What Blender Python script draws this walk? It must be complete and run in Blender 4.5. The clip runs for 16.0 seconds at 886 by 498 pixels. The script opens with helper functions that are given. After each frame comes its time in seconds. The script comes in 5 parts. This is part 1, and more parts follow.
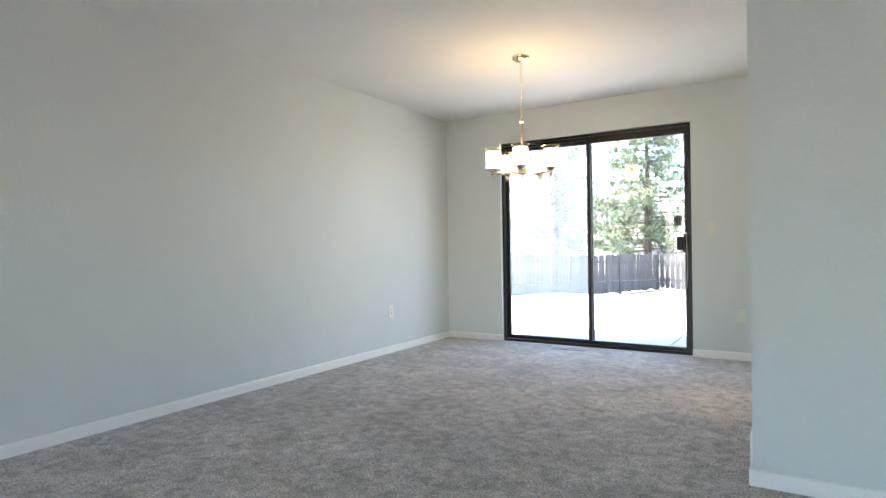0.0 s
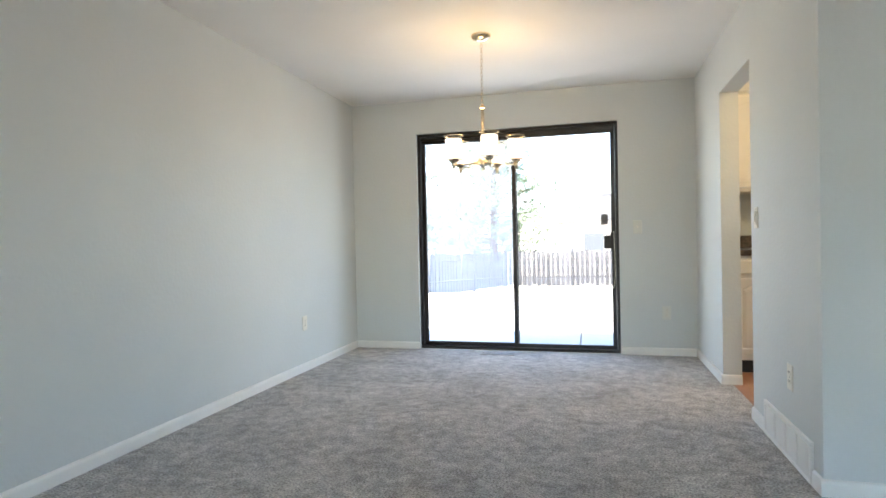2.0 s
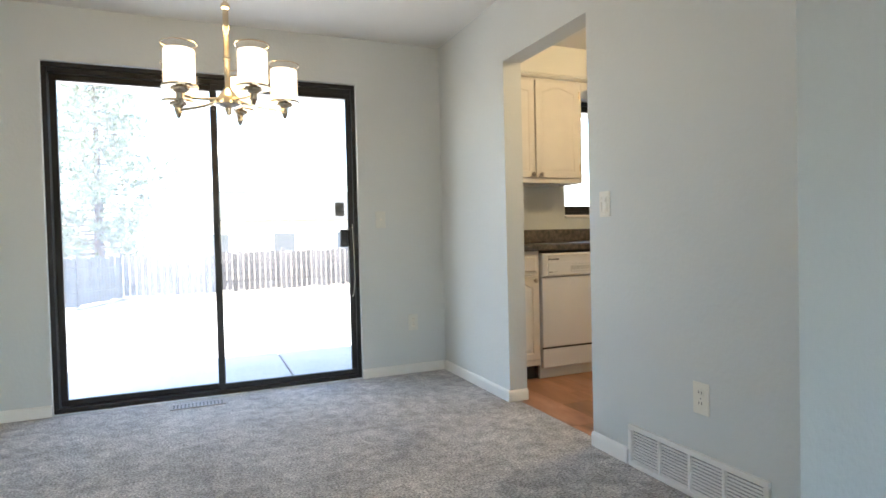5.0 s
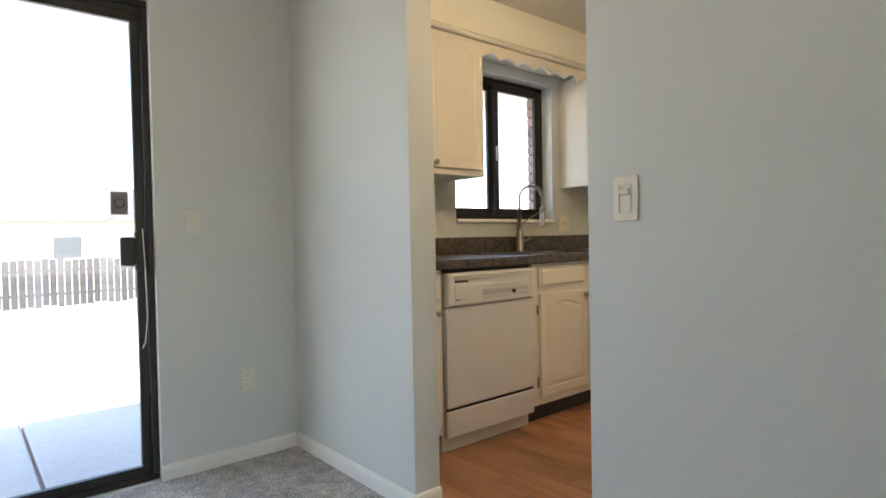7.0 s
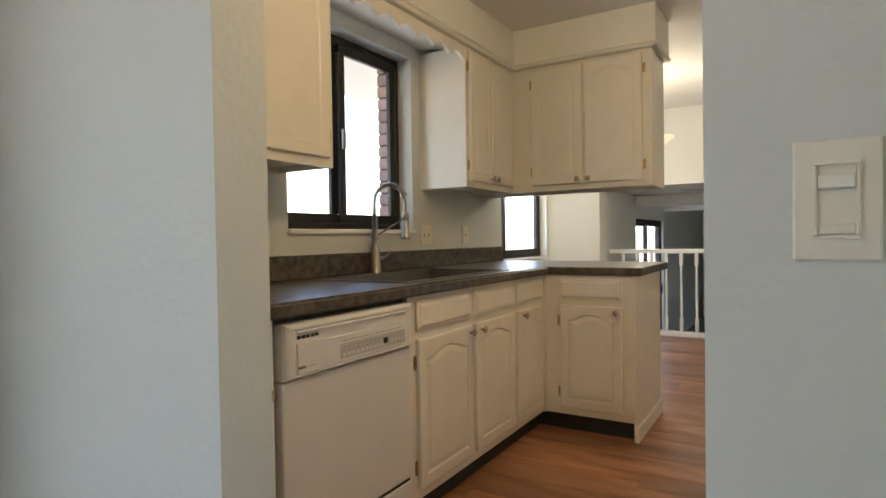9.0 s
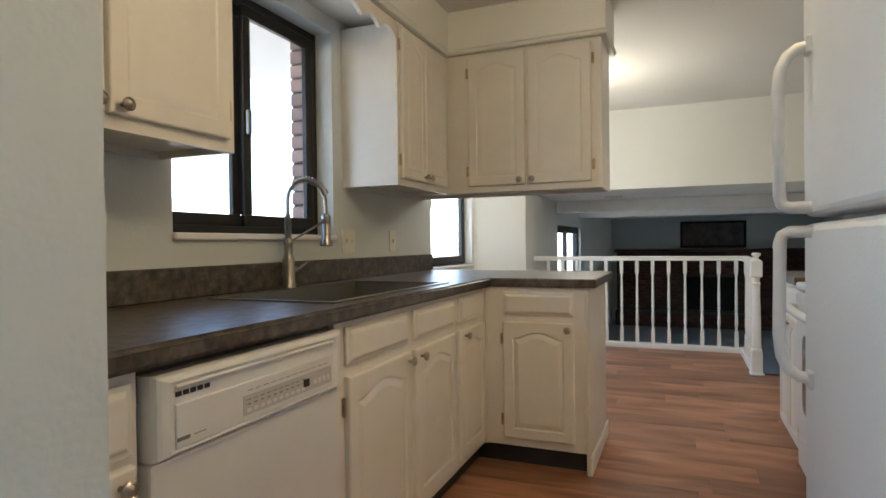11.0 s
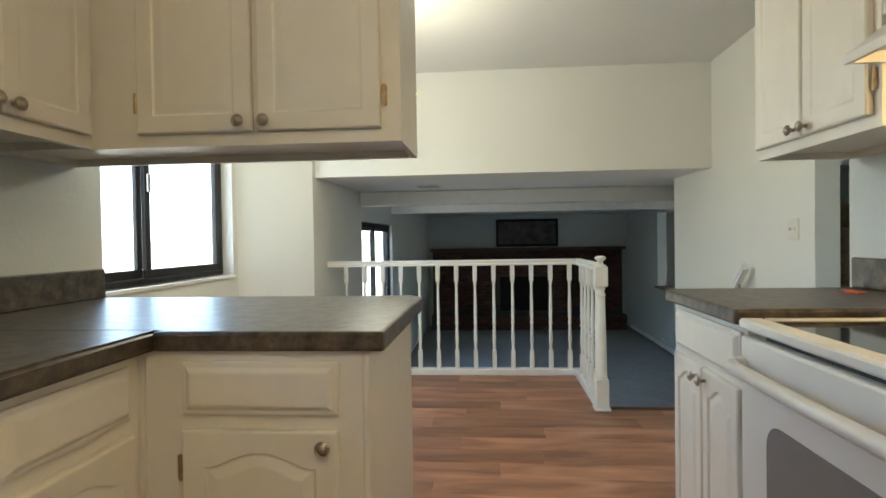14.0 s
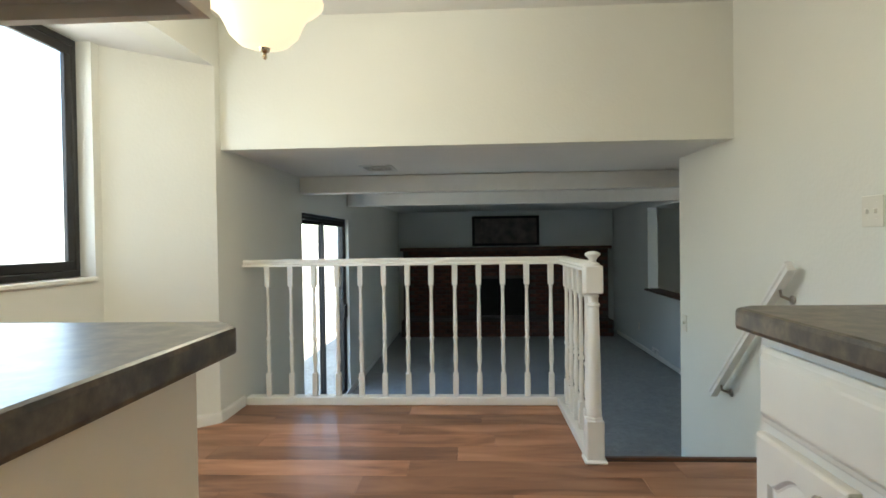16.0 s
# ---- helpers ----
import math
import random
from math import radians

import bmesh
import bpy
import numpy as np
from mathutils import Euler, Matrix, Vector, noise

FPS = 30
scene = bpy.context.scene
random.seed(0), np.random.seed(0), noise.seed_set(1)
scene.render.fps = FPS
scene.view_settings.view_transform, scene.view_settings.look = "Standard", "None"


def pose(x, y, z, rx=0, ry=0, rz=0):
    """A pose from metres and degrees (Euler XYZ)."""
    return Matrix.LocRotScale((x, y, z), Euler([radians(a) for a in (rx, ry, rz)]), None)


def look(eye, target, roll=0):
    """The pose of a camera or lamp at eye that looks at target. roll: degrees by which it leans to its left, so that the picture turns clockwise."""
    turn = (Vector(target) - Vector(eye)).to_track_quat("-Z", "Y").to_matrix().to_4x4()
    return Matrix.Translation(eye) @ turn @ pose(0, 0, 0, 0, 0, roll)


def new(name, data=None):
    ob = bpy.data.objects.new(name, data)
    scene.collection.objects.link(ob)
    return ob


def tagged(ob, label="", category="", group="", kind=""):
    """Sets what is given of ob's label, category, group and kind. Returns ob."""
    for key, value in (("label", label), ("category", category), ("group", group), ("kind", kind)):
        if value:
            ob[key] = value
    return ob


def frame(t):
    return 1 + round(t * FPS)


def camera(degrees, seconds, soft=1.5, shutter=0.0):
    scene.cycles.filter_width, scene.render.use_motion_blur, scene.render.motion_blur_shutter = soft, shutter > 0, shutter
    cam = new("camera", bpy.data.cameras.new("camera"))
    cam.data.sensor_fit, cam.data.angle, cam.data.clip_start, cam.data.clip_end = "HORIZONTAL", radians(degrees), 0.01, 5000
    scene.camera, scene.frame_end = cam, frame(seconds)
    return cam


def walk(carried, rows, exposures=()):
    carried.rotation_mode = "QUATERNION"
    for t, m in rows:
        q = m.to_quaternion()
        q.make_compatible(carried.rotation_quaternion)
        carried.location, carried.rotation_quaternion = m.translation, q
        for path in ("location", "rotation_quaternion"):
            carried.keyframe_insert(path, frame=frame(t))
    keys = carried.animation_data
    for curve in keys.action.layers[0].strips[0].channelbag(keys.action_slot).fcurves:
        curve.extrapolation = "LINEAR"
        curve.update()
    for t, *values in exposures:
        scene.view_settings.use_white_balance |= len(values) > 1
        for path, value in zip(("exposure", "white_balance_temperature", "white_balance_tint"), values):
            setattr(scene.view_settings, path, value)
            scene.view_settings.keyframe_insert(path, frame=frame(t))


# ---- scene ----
cam = camera(75.2, 16.0, soft=1.6)
PATH = [
    (0, (0.176, 1.131, 0.994), (-0.88, 2.829, 0.984), -0.9),
    (0.5, (-0.084, 1.115, 0.998), (-1.11, 2.832, 0.987), -0.9),
    (1, (-0.335, 1.115, 1.012), (-1.170, 2.933, 0.995), -1.0),
    (1.5, (-0.601, 1.162, 1.014), (-1.243, 3.056, 0.994), -1.0),
    (2, (-0.845, 1.269, 1.012), (-1.352, 3.203, 0.989), -1.2),
    (2.5, (-1.048, 1.405, 1.004), (-1.375, 3.378, 0.980), -1.3),
    (3, (-1.254, 1.581, 0.998), (-1.328, 3.58, 0.972), -1.4),
    (3.5, (-1.429, 1.804, 0.991), (-1.292, 3.799, 0.963), -1.4),
    (4, (-1.577, 2.027, 0.991), (-1.211, 3.993, 0.956), -1.5),
    (4.5, (-1.672, 2.289, 0.992), (-1.085, 4.2, 0.953), -1.4),
    (5, (-1.654, 2.605, 0.986), (-0.876, 4.447, 0.940), -1.4),
    (5.2, (-1.635, 2.732, 0.986), (-0.786, 4.542, 0.941), -1.3),
    (7.3, (-1.201, 4.032, 1.032), (0.183, 5.475, 0.989), -1.1),
    (7.5, (-1.149, 4.133, 1.038), (0.301, 5.51, 0.995), -1.1),
    (8, (-0.986, 4.369, 1.046), (0.578, 5.615, 1.004), -1.0),
    (8.5, (-0.806, 4.561, 1.065), (0.824, 5.72, 1.026), -0.9),
    (9, (-0.649, 4.7, 1.078), (1.057, 5.743, 1.042), -0.9),
    (11.5, (-0.152, 5.076, 1.085), (1.721, 5.775, 1.063), -0.7),
    (12, (0.07, 5.152, 1.071), (1.977, 5.754, 1.043), -0.8),
    (12.5, (0.34, 5.195, 1.069), (2.289, 5.642, 1.036), -0.9),
    (13, (0.628, 5.212, 1.076), (2.609, 5.483, 1.042), -1.0),
    (13.5, (0.933, 5.182, 1.087), (2.925, 5.354, 1.055), -0.9),
    (14, (1.209, 5.144, 1.101), (3.202, 5.308, 1.067), -0.9),
    (14.5, (1.474, 5.106, 1.098), (3.469, 5.25, 1.064), -0.9),
    (15, (1.736, 5.054, 1.085), (3.732, 5.18, 1.051), -0.9),
    (15.5, (1.992, 5.008, 1.071), (3.988, 5.121, 1.039), -0.9),
    (16, (2.224, 5.002, 1.040), (4.221, 5.107, 1.010), -0.8),
]
walk(cam, [(t, look(eye, target, roll)) for t, eye, target, roll in PATH],
     exposures=[(0, 3.45, 6350, 10), (3, 3.35, 6400, 10), (5, 3.25, 6400, 10), (7.5, 2.93, 6600, 10), (9, 2.79, 6650, 11), (11.5, 2.82, 5800, 9),
                (13, 2.88, 6150, 7), (14.5, 2.95, 5950, 1), (15.5, 2.99, 5950, 0), (16, 3.0, 6200, 3)])

# ---- daylight: a sun behind the house and a clear sky ----
world = bpy.data.worlds.new("sky")
scene.world = world
world.use_nodes = True
wn = world.node_tree.nodes
sky = wn.new("ShaderNodeTexSky")
sky.sky_type, sky.sun_disc = "NISHITA", False
sky.sun_elevation, sky.sun_rotation = radians(60.2), radians(241)
world.node_tree.links.new(sky.outputs[0], wn["Background"].inputs[0])
wn["Background"].inputs[1].default_value = 0.15

sun_data = bpy.data.lights.new("sun", "SUN")
sun_data.energy, sun_data.angle, sun_data.color = 4.5, radians(0.5), (1.0, 0.95, 0.88)
sun = new("sun", sun_data)
sun.matrix_world = look((-9, -5, 18), (0, 0, 0))


# area lamp added outside the wide bay window, standing in for sky light
bay_data = bpy.data.lights.new("bay_fill_light", "AREA")
bay_data.shape, bay_data.size, bay_data.size_y = "RECTANGLE", 1.60, 1.05
bay_data.energy, bay_data.color = 1.15, (1.0, 0.96, 0.89)
bay = new("bay_fill_light", bay_data)
bay.matrix_world = look((4.16, 7.03, 1.47), (4.16, 6.0, 1.47))


def bulb(x, y, z, watts, colour, radius=0.03):
    data = bpy.data.lights.new("bulb_light", "POINT")
    data.energy, data.color, data.shadow_soft_size = watts, colour, radius
    ob = new("bulb_light", data)
    ob.location = (x, y, z)
    return ob


# ---- materials ----
def mat(name, colour, rough=0.5, metal=0.0, var=0.0, scale=8.0, bump=0.0, bscale=200.0, fine=0.0, fscale=90.0,
        colour2=None, spec=0.5, objvar=0.0, coat=0.0, detail=4.0):
    """A painted or plain surface: broad tone variation, fine variation, fine relief."""
    m = bpy.data.materials.new(name)
    m.use_nodes = True
    nt = m.node_tree
    b = nt.nodes["Principled BSDF"]
    b.inputs["Roughness"].default_value, b.inputs["Metallic"].default_value = rough, metal
    b.inputs["Specular IOR Level"].default_value = spec
    b.inputs["Coat Weight"].default_value = coat
    b.inputs["Base Color"].default_value = (*colour, 1)
    tc = nt.nodes.new("ShaderNodeTexCoord")
    src = None
    if var or colour2:
        n = nt.nodes.new("ShaderNodeTexNoise")
        n.inputs["Scale"].default_value, n.inputs["Detail"].default_value = scale, detail
        nt.links.new(tc.outputs["Object"], n.inputs["Vector"])
        r = nt.nodes.new("ShaderNodeValToRGB")
        r.color_ramp.elements[0].position, r.color_ramp.elements[1].position = 0.35, 0.68
        c2 = colour2 or tuple(c * (1 - var) for c in colour)
        r.color_ramp.elements[0].color, r.color_ramp.elements[1].color = (*c2, 1), (*colour, 1)
        nt.links.new(n.outputs["Fac"], r.inputs["Fac"])
        src = r.outputs["Color"]
        if fine:
            n2 = nt.nodes.new("ShaderNodeTexNoise")
            n2.inputs["Scale"].default_value, n2.inputs["Detail"].default_value = fscale, 3
            nt.links.new(tc.outputs["Object"], n2.inputs["Vector"])
            mp = nt.nodes.new("ShaderNodeMapRange")
            mp.inputs[1].default_value, mp.inputs[2].default_value = 0.3, 0.7
            mp.inputs[3].default_value, mp.inputs[4].default_value = 1 - fine, 1 + fine
            nt.links.new(n2.outputs["Fac"], mp.inputs[0])
            mx = nt.nodes.new("ShaderNodeMixRGB")
            mx.blend_type, mx.inputs[0].default_value = "MULTIPLY", 1
            nt.links.new(src, mx.inputs[1])
            nt.links.new(mp.outputs[0], mx.inputs[2])
            src = mx.outputs[0]
        nt.links.new(src, b.inputs["Base Color"])
    if objvar:
        oi = nt.nodes.new("ShaderNodeObjectInfo")
        mp = nt.nodes.new("ShaderNodeMapRange")
        mp.inputs[3].default_value, mp.inputs[4].default_value = 1 - objvar, 1 + objvar
        nt.links.new(oi.outputs["Random"], mp.inputs[0])
        mx = nt.nodes.new("ShaderNodeMixRGB")
        mx.blend_type, mx.inputs[0].default_value = "MULTIPLY", 1
        mx.inputs[1].default_value = (*colour, 1)
        if src:
            nt.links.new(src, mx.inputs[1])
        nt.links.new(mp.outputs[0], mx.inputs[2])
        nt.links.new(mx.outputs[0], b.inputs["Base Color"])
    if bump:
        n = nt.nodes.new("ShaderNodeTexNoise")
        n.inputs["Scale"].default_value, n.inputs["Detail"].default_value = bscale, 2
        nt.links.new(tc.outputs["Object"], n.inputs["Vector"])
        bp = nt.nodes.new("ShaderNodeBump")
        bp.inputs["Strength"].default_value, bp.inputs["Distance"].default_value = bump, 0.004
        nt.links.new(n.outputs["Fac"], bp.inputs["Height"])
        nt.links.new(bp.outputs[0], b.inputs["Normal"])
    return m


def emit_mat(name, colour, strength):
    m = bpy.data.materials.new(name)
    m.use_nodes = True
    b = m.node_tree.nodes["Principled BSDF"]
    b.inputs["Base Color"].default_value = (*colour, 1)
    b.inputs["Emission Color"].default_value = (*colour, 1)
    b.inputs["Emission Strength"].default_value = strength
    return m


def glass_mat(name, haze=0.0):
    """Thin window glass: clear with a faint mirror; haze is the milky film of dust and insect screen."""
    m = bpy.data.materials.new(name)
    m.use_nodes = True
    nt = m.node_tree
    nt.nodes.remove(nt.nodes["Principled BSDF"])
    out = nt.nodes["Material Output"]
    tr, gl, mx = (nt.nodes.new("ShaderNodeBsdf" + k) for k in ("Transparent", "Glossy", "Translucent"))
    gl.inputs["Roughness"].default_value = 0.02
    mx.inputs["Color"].default_value = (0.95, 0.97, 1, 1)
    a, c = nt.nodes.new("ShaderNodeMixShader"), nt.nodes.new("ShaderNodeMixShader")
    a.inputs[0].default_value = 0.035
    nt.links.new(tr.outputs[0], a.inputs[1])
    nt.links.new(gl.outputs[0], a.inputs[2])
    c.inputs[0].default_value = haze
    nt.links.new(a.outputs[0], c.inputs[1])
    nt.links.new(mx.outputs[0], c.inputs[2])
    nt.links.new(c.outputs[0], out.inputs[0])
    return m


def plank_mat():
    """Reddish brown wood-look vinyl: each plank its own tone, grain stretched along y."""
    m = bpy.data.materials.new("wood_plank")
    m.use_nodes = True
    nt = m.node_tree
    b = nt.nodes["Principled BSDF"]
    tc, mp, oi = nt.nodes.new("ShaderNodeTexCoord"), nt.nodes.new("ShaderNodeMapping"), nt.nodes.new("ShaderNodeObjectInfo")
    nt.links.new(tc.outputs["Object"], mp.inputs["Vector"])
    mp.inputs["Scale"].default_value = (5.5, 1.1, 1)
    cb = nt.nodes.new("ShaderNodeVectorMath")
    cb.operation = "MULTIPLY_ADD"
    nt.links.new(oi.outputs["Random"], cb.inputs[0])
    cb.inputs[1].default_value = (37, 53, 11)
    nt.links.new(mp.outputs[0], cb.inputs[2])
    n = nt.nodes.new("ShaderNodeTexNoise")
    n.inputs["Scale"].default_value, n.inputs["Detail"].default_value, n.inputs["Distortion"].default_value = 1.6, 7, 0.8
    nt.links.new(cb.outputs[0], n.inputs["Vector"])
    r = nt.nodes.new("ShaderNodeValToRGB")
    el = r.color_ramp.elements
    el[0].position, el[0].color = 0.30, (0.175, 0.076, 0.039, 1)
    el[1].position, el[1].color = 0.72, (0.45, 0.238, 0.140, 1)
    e = el.new(0.5)
    e.color = (0.325, 0.155, 0.083, 1)
    nt.links.new(n.outputs["Fac"], r.inputs["Fac"])
    tone = nt.nodes.new("ShaderNodeMapRange")
    tone.inputs[3].default_value, tone.inputs[4].default_value = 0.74, 1.34
    nt.links.new(oi.outputs["Random"], tone.inputs[0])
    mx = nt.nodes.new("ShaderNodeMixRGB")
    mx.blend_type, mx.inputs[0].default_value = "MULTIPLY", 1
    nt.links.new(r.outputs[0], mx.inputs[1])
    nt.links.new(tone.outputs[0], mx.inputs[2])
    nt.links.new(mx.outputs[0], b.inputs["Base Color"])
    b.inputs["Roughness"].default_value = 0.4
    bp = nt.nodes.new("ShaderNodeBump")
    bp.inputs["Strength"].default_value, bp.inputs["Distance"].default_value = 0.15, 0.002
    nt.links.new(n.outputs["Fac"], bp.inputs["Height"])
    nt.links.new(bp.outputs[0], b.inputs["Normal"])
    return m


def carpet_mat(name, colour, soft=1.0):
    """Cut-pile carpet: broad brushed patches, tuft clumps and single tufts, with a lumpy relief."""
    m = bpy.data.materials.new(name)
    m.use_nodes = True
    nt = m.node_tree
    b = nt.nodes["Principled BSDF"]
    b.inputs["Roughness"].default_value, b.inputs["Specular IOR Level"].default_value = 0.95, 0.1
    b.inputs["Sheen Weight"].default_value = 0.15
    tc = nt.nodes.new("ShaderNodeTexCoord")
    src, heights = None, []
    for scale, detail, amount, dist in ((2.6, 3, 0.16, 1.2), (16, 5, 0.26, 0.6), (105, 2, 0.50, 0.0)):
        n = nt.nodes.new("ShaderNodeTexNoise")
        n.inputs["Scale"].default_value, n.inputs["Detail"].default_value, n.inputs["Distortion"].default_value = scale, detail, dist
        nt.links.new(tc.outputs["Object"], n.inputs["Vector"])
        mp = nt.nodes.new("ShaderNodeMapRange")
        mp.inputs[1].default_value, mp.inputs[2].default_value = 0.32, 0.68
        mp.inputs[3].default_value, mp.inputs[4].default_value = 1 - amount * soft, 1 + amount * soft
        nt.links.new(n.outputs["Fac"], mp.inputs[0])
        mx = nt.nodes.new("ShaderNodeMixRGB")
        mx.blend_type, mx.inputs[0].default_value = "MULTIPLY", 1
        mx.inputs[1].default_value = (*colour, 1)
        if src:
            nt.links.new(src, mx.inputs[1])
        nt.links.new(mp.outputs[0], mx.inputs[2])
        src = mx.outputs[0]
        heights.append(n.outputs["Fac"])
    nt.links.new(src, b.inputs["Base Color"])
    add = nt.nodes.new("ShaderNodeMath")
    nt.links.new(heights[1], add.inputs[0])
    nt.links.new(heights[2], add.inputs[1])
    bp = nt.nodes.new("ShaderNodeBump")
    bp.inputs["Strength"].default_value, bp.inputs["Distance"].default_value = 1.0, 0.008
    nt.links.new(add.outputs[0], bp.inputs["Height"])
    nt.links.new(bp.outputs[0], b.inputs["Normal"])
    return m


PAINT = mat("grey_wall_paint", (0.605, 0.63, 0.615), 0.6, var=0.03, scale=1.3, bump=0.34, bscale=48, spec=0.3)
CREAM = mat("cream_wall_paint", (0.77, 0.765, 0.70), 0.6, var=0.03, scale=1.5, bump=0.25, bscale=55, spec=0.3)
CEIL = mat("ceiling_paint", (0.78, 0.77, 0.735), 0.85, var=0.03, scale=2, bump=0.5, bscale=120, spec=0.2)
TRIM = mat("white_trim_paint", (0.80, 0.79, 0.75), 0.4, var=0.04, scale=9, bump=0.06, bscale=40)
CARPET = carpet_mat("carpet_pile", (0.415, 0.394, 0.368))
FAMCARPET = carpet_mat("plain_carpet_pile", (0.27, 0.285, 0.285), 0.4)
CABINET = mat("cabinet_paint", (0.74, 0.705, 0.635), 0.38, var=0.05, scale=7, bump=0.08, bscale=45)
COUNTER = mat("laminate_counter", (0.120, 0.090, 0.062), 0.34, colour2=(0.017, 0.013, 0.010), scale=24, fine=0.32, fscale=85, detail=9, spec=0.7, bump=0.03, bscale=24)
TOEKICK = mat("black_toe_kick", (0.026, 0.030, 0.034), 0.5, var=0.3, scale=12)
BRONZE = mat("bronze_aluminium", (0.022, 0.020, 0.019), 0.42, 0.3, var=0.25, scale=10)
NICKEL = mat("brushed_nickel", (0.34, 0.315, 0.285), 0.3, 1.0, var=0.15, scale=30)
PEWTER = mat("aged_pewter", (0.48, 0.43, 0.37), 0.3, 1.0, var=0.3, scale=60)
STEEL = mat("stainless_steel", (0.31, 0.29, 0.26), 0.30, 1.0, var=0.1, scale=20)
BRASS = mat("satin_brass_nickel", (0.72, 0.62, 0.46), 0.22, 1.0, var=0.1, scale=20)
WHITE = mat("white_enamel", (0.70, 0.70, 0.69), 0.32, var=0.03, scale=6, coat=0.1)
FRIDGE = mat("textured_white_enamel", (0.66, 0.67, 0.67), 0.5, var=0.03, scale=6, bump=0.15, bscale=160)
PLASTIC = mat("ivory_plastic", (0.74, 0.71, 0.62), 0.35, var=0.03, scale=20)
GREYTXT = mat("grey_print", (0.16, 0.16, 0.16), 0.5)
# near-black for keys and slots, and for shade put into gaps as colour
DARK = mat("dark_gap", (0.012, 0.012, 0.013), 0.6)
BLACKGLASS = mat("black_glass", (0.02, 0.02, 0.022), 0.06, var=0.1, scale=5)
OVENGLASS = mat("grey_oven_glass", (0.23, 0.23, 0.235), 0.12, var=0.15, scale=3)
HINGE = mat("worn_brass_hinge", (0.52, 0.40, 0.24), 0.28, 1.0, var=0.3, scale=60)
GLASS = glass_mat("clear_glass")
HAZY = glass_mat("screened_glass", 0.10)
PLANK = plank_mat()
UNDERLAY = mat("underlay", (0.05, 0.03, 0.02), 0.8)
BRICK = mat("red_brick", (0.105, 0.042, 0.030), 0.85, var=0.4, scale=14, bump=0.5, bscale=90, objvar=0.3)
# lightened base: washed-out daylight on these bricks is put into their colour
VENEER = mat("pale_brick", (0.36, 0.25, 0.22), 0.85, var=0.35, scale=14, bump=0.5, bscale=90, objvar=0.25)
MORTAR = mat("mortar", (0.07, 0.058, 0.052), 0.9, var=0.2, scale=20)
DARKWOOD = mat("dark_mantel_wood", (0.10, 0.04, 0.022), 0.4, var=0.5, scale=12)
SOOT = mat("soot_black", (0.01, 0.01, 0.01), 0.9, var=0.3, scale=8)
CONCRETE = mat("patio_concrete", (0.42, 0.41, 0.39), 0.85, var=0.12, scale=1.2, fine=0.08, fscale=40, bump=0.2)
GROUND = mat("yard_ground", (0.34, 0.30, 0.23), 0.95, var=0.3, scale=0.8, fine=0.25, fscale=20, bump=0.6, bscale=30)
# the fence's shade is put into this dark base colour
FENCEWOOD = mat("weathered_shaded_fence_wood", (0.09, 0.087, 0.089), 0.85, var=0.35, scale=3, objvar=0.25)
BARK = mat("bark", (0.09, 0.06, 0.045), 0.9, var=0.4, scale=12, bump=0.8, bscale=30)
NEEDLES = mat("pine_needles", (0.125, 0.165, 0.085), 0.7, var=0.45, scale=1.5)
HOUSEBRICK = mat("far_house_brick", (0.58, 0.50, 0.45), 0.9, var=0.25, scale=6)
SIDING = mat("far_house_siding", (0.55, 0.52, 0.47), 0.8, var=0.1, scale=2)
SHINGLE = mat("roof_shingles", (0.15, 0.145, 0.15), 0.95, var=0.35, scale=5, bump=0.6, bscale=12)
FROST = emit_mat("frosted_lamp_glass", (1.0, 0.84, 0.58), 0.35)
ALABASTER = emit_mat("alabaster_lamp_glass", (1.0, 0.86, 0.58), 0.11)
HOODLENS = emit_mat("hood_lens", (1.0, 0.72, 0.34), 0.5)
CLEARSHADE = glass_mat("clear_shade_glass", 0.008)
PICDARK = mat("picture_canvas", (0.035, 0.032, 0.03), 0.5, colour2=(0.13, 0.10, 0.09), scale=5)


# ---- building helpers ----
def link_mesh(name, bm, material, smooth=False):
    me = bpy.data.meshes.new(name)
    bm.normal_update()
    bm.to_mesh(me)
    bm.free()
    me.materials.append(material)
    if smooth:
        for p in me.polygons:
            p.use_smooth = True
        me.set_sharp_from_angle(angle=radians(40))
    return new(name, me)


def part(name, bm, material, parent, label="", smooth=False):
    ob = link_mesh(name, bm, material, smooth)
    ob.parent = parent
    if label:
        ob["label"] = label
    return ob


def thing(name, label, category, x=0, y=0, z=0, rz=0, group="", kind=""):
    ob = new(name)
    ob.empty_display_size = 0.1
    ob.matrix_basis = pose(x, y, z, 0, 0, rz)
    return tagged(ob, label, category, group, kind)


def setting(name, bm, material, label=""):
    return tagged(link_mesh(name, bm, material), label, "", "", "structure")


def add_box(bm, x0, y0, z0, x1, y1, z1, bev=0.0, seg=1):
    if bev:
        tmp = bmesh.new()
        add_box(tmp, x0, y0, z0, x1, y1, z1)
        bmesh.ops.bevel(tmp, geom=tmp.edges[:], offset=bev, segments=seg, affect="EDGES", profile=0.5)
        merge(bm, tmp)
        return bm
    v = [bm.verts.new(p) for p in ((x0, y0, z0), (x1, y0, z0), (x1, y1, z0), (x0, y1, z0), (x0, y0, z1), (x1, y0, z1), (x1, y1, z1), (x0, y1, z1))]
    for f in ((3, 2, 1, 0), (4, 5, 6, 7), (0, 1, 5, 4), (1, 2, 6, 5), (2, 3, 7, 6), (3, 0, 4, 7)):
        bm.faces.new([v[i] for i in f])
    return bm


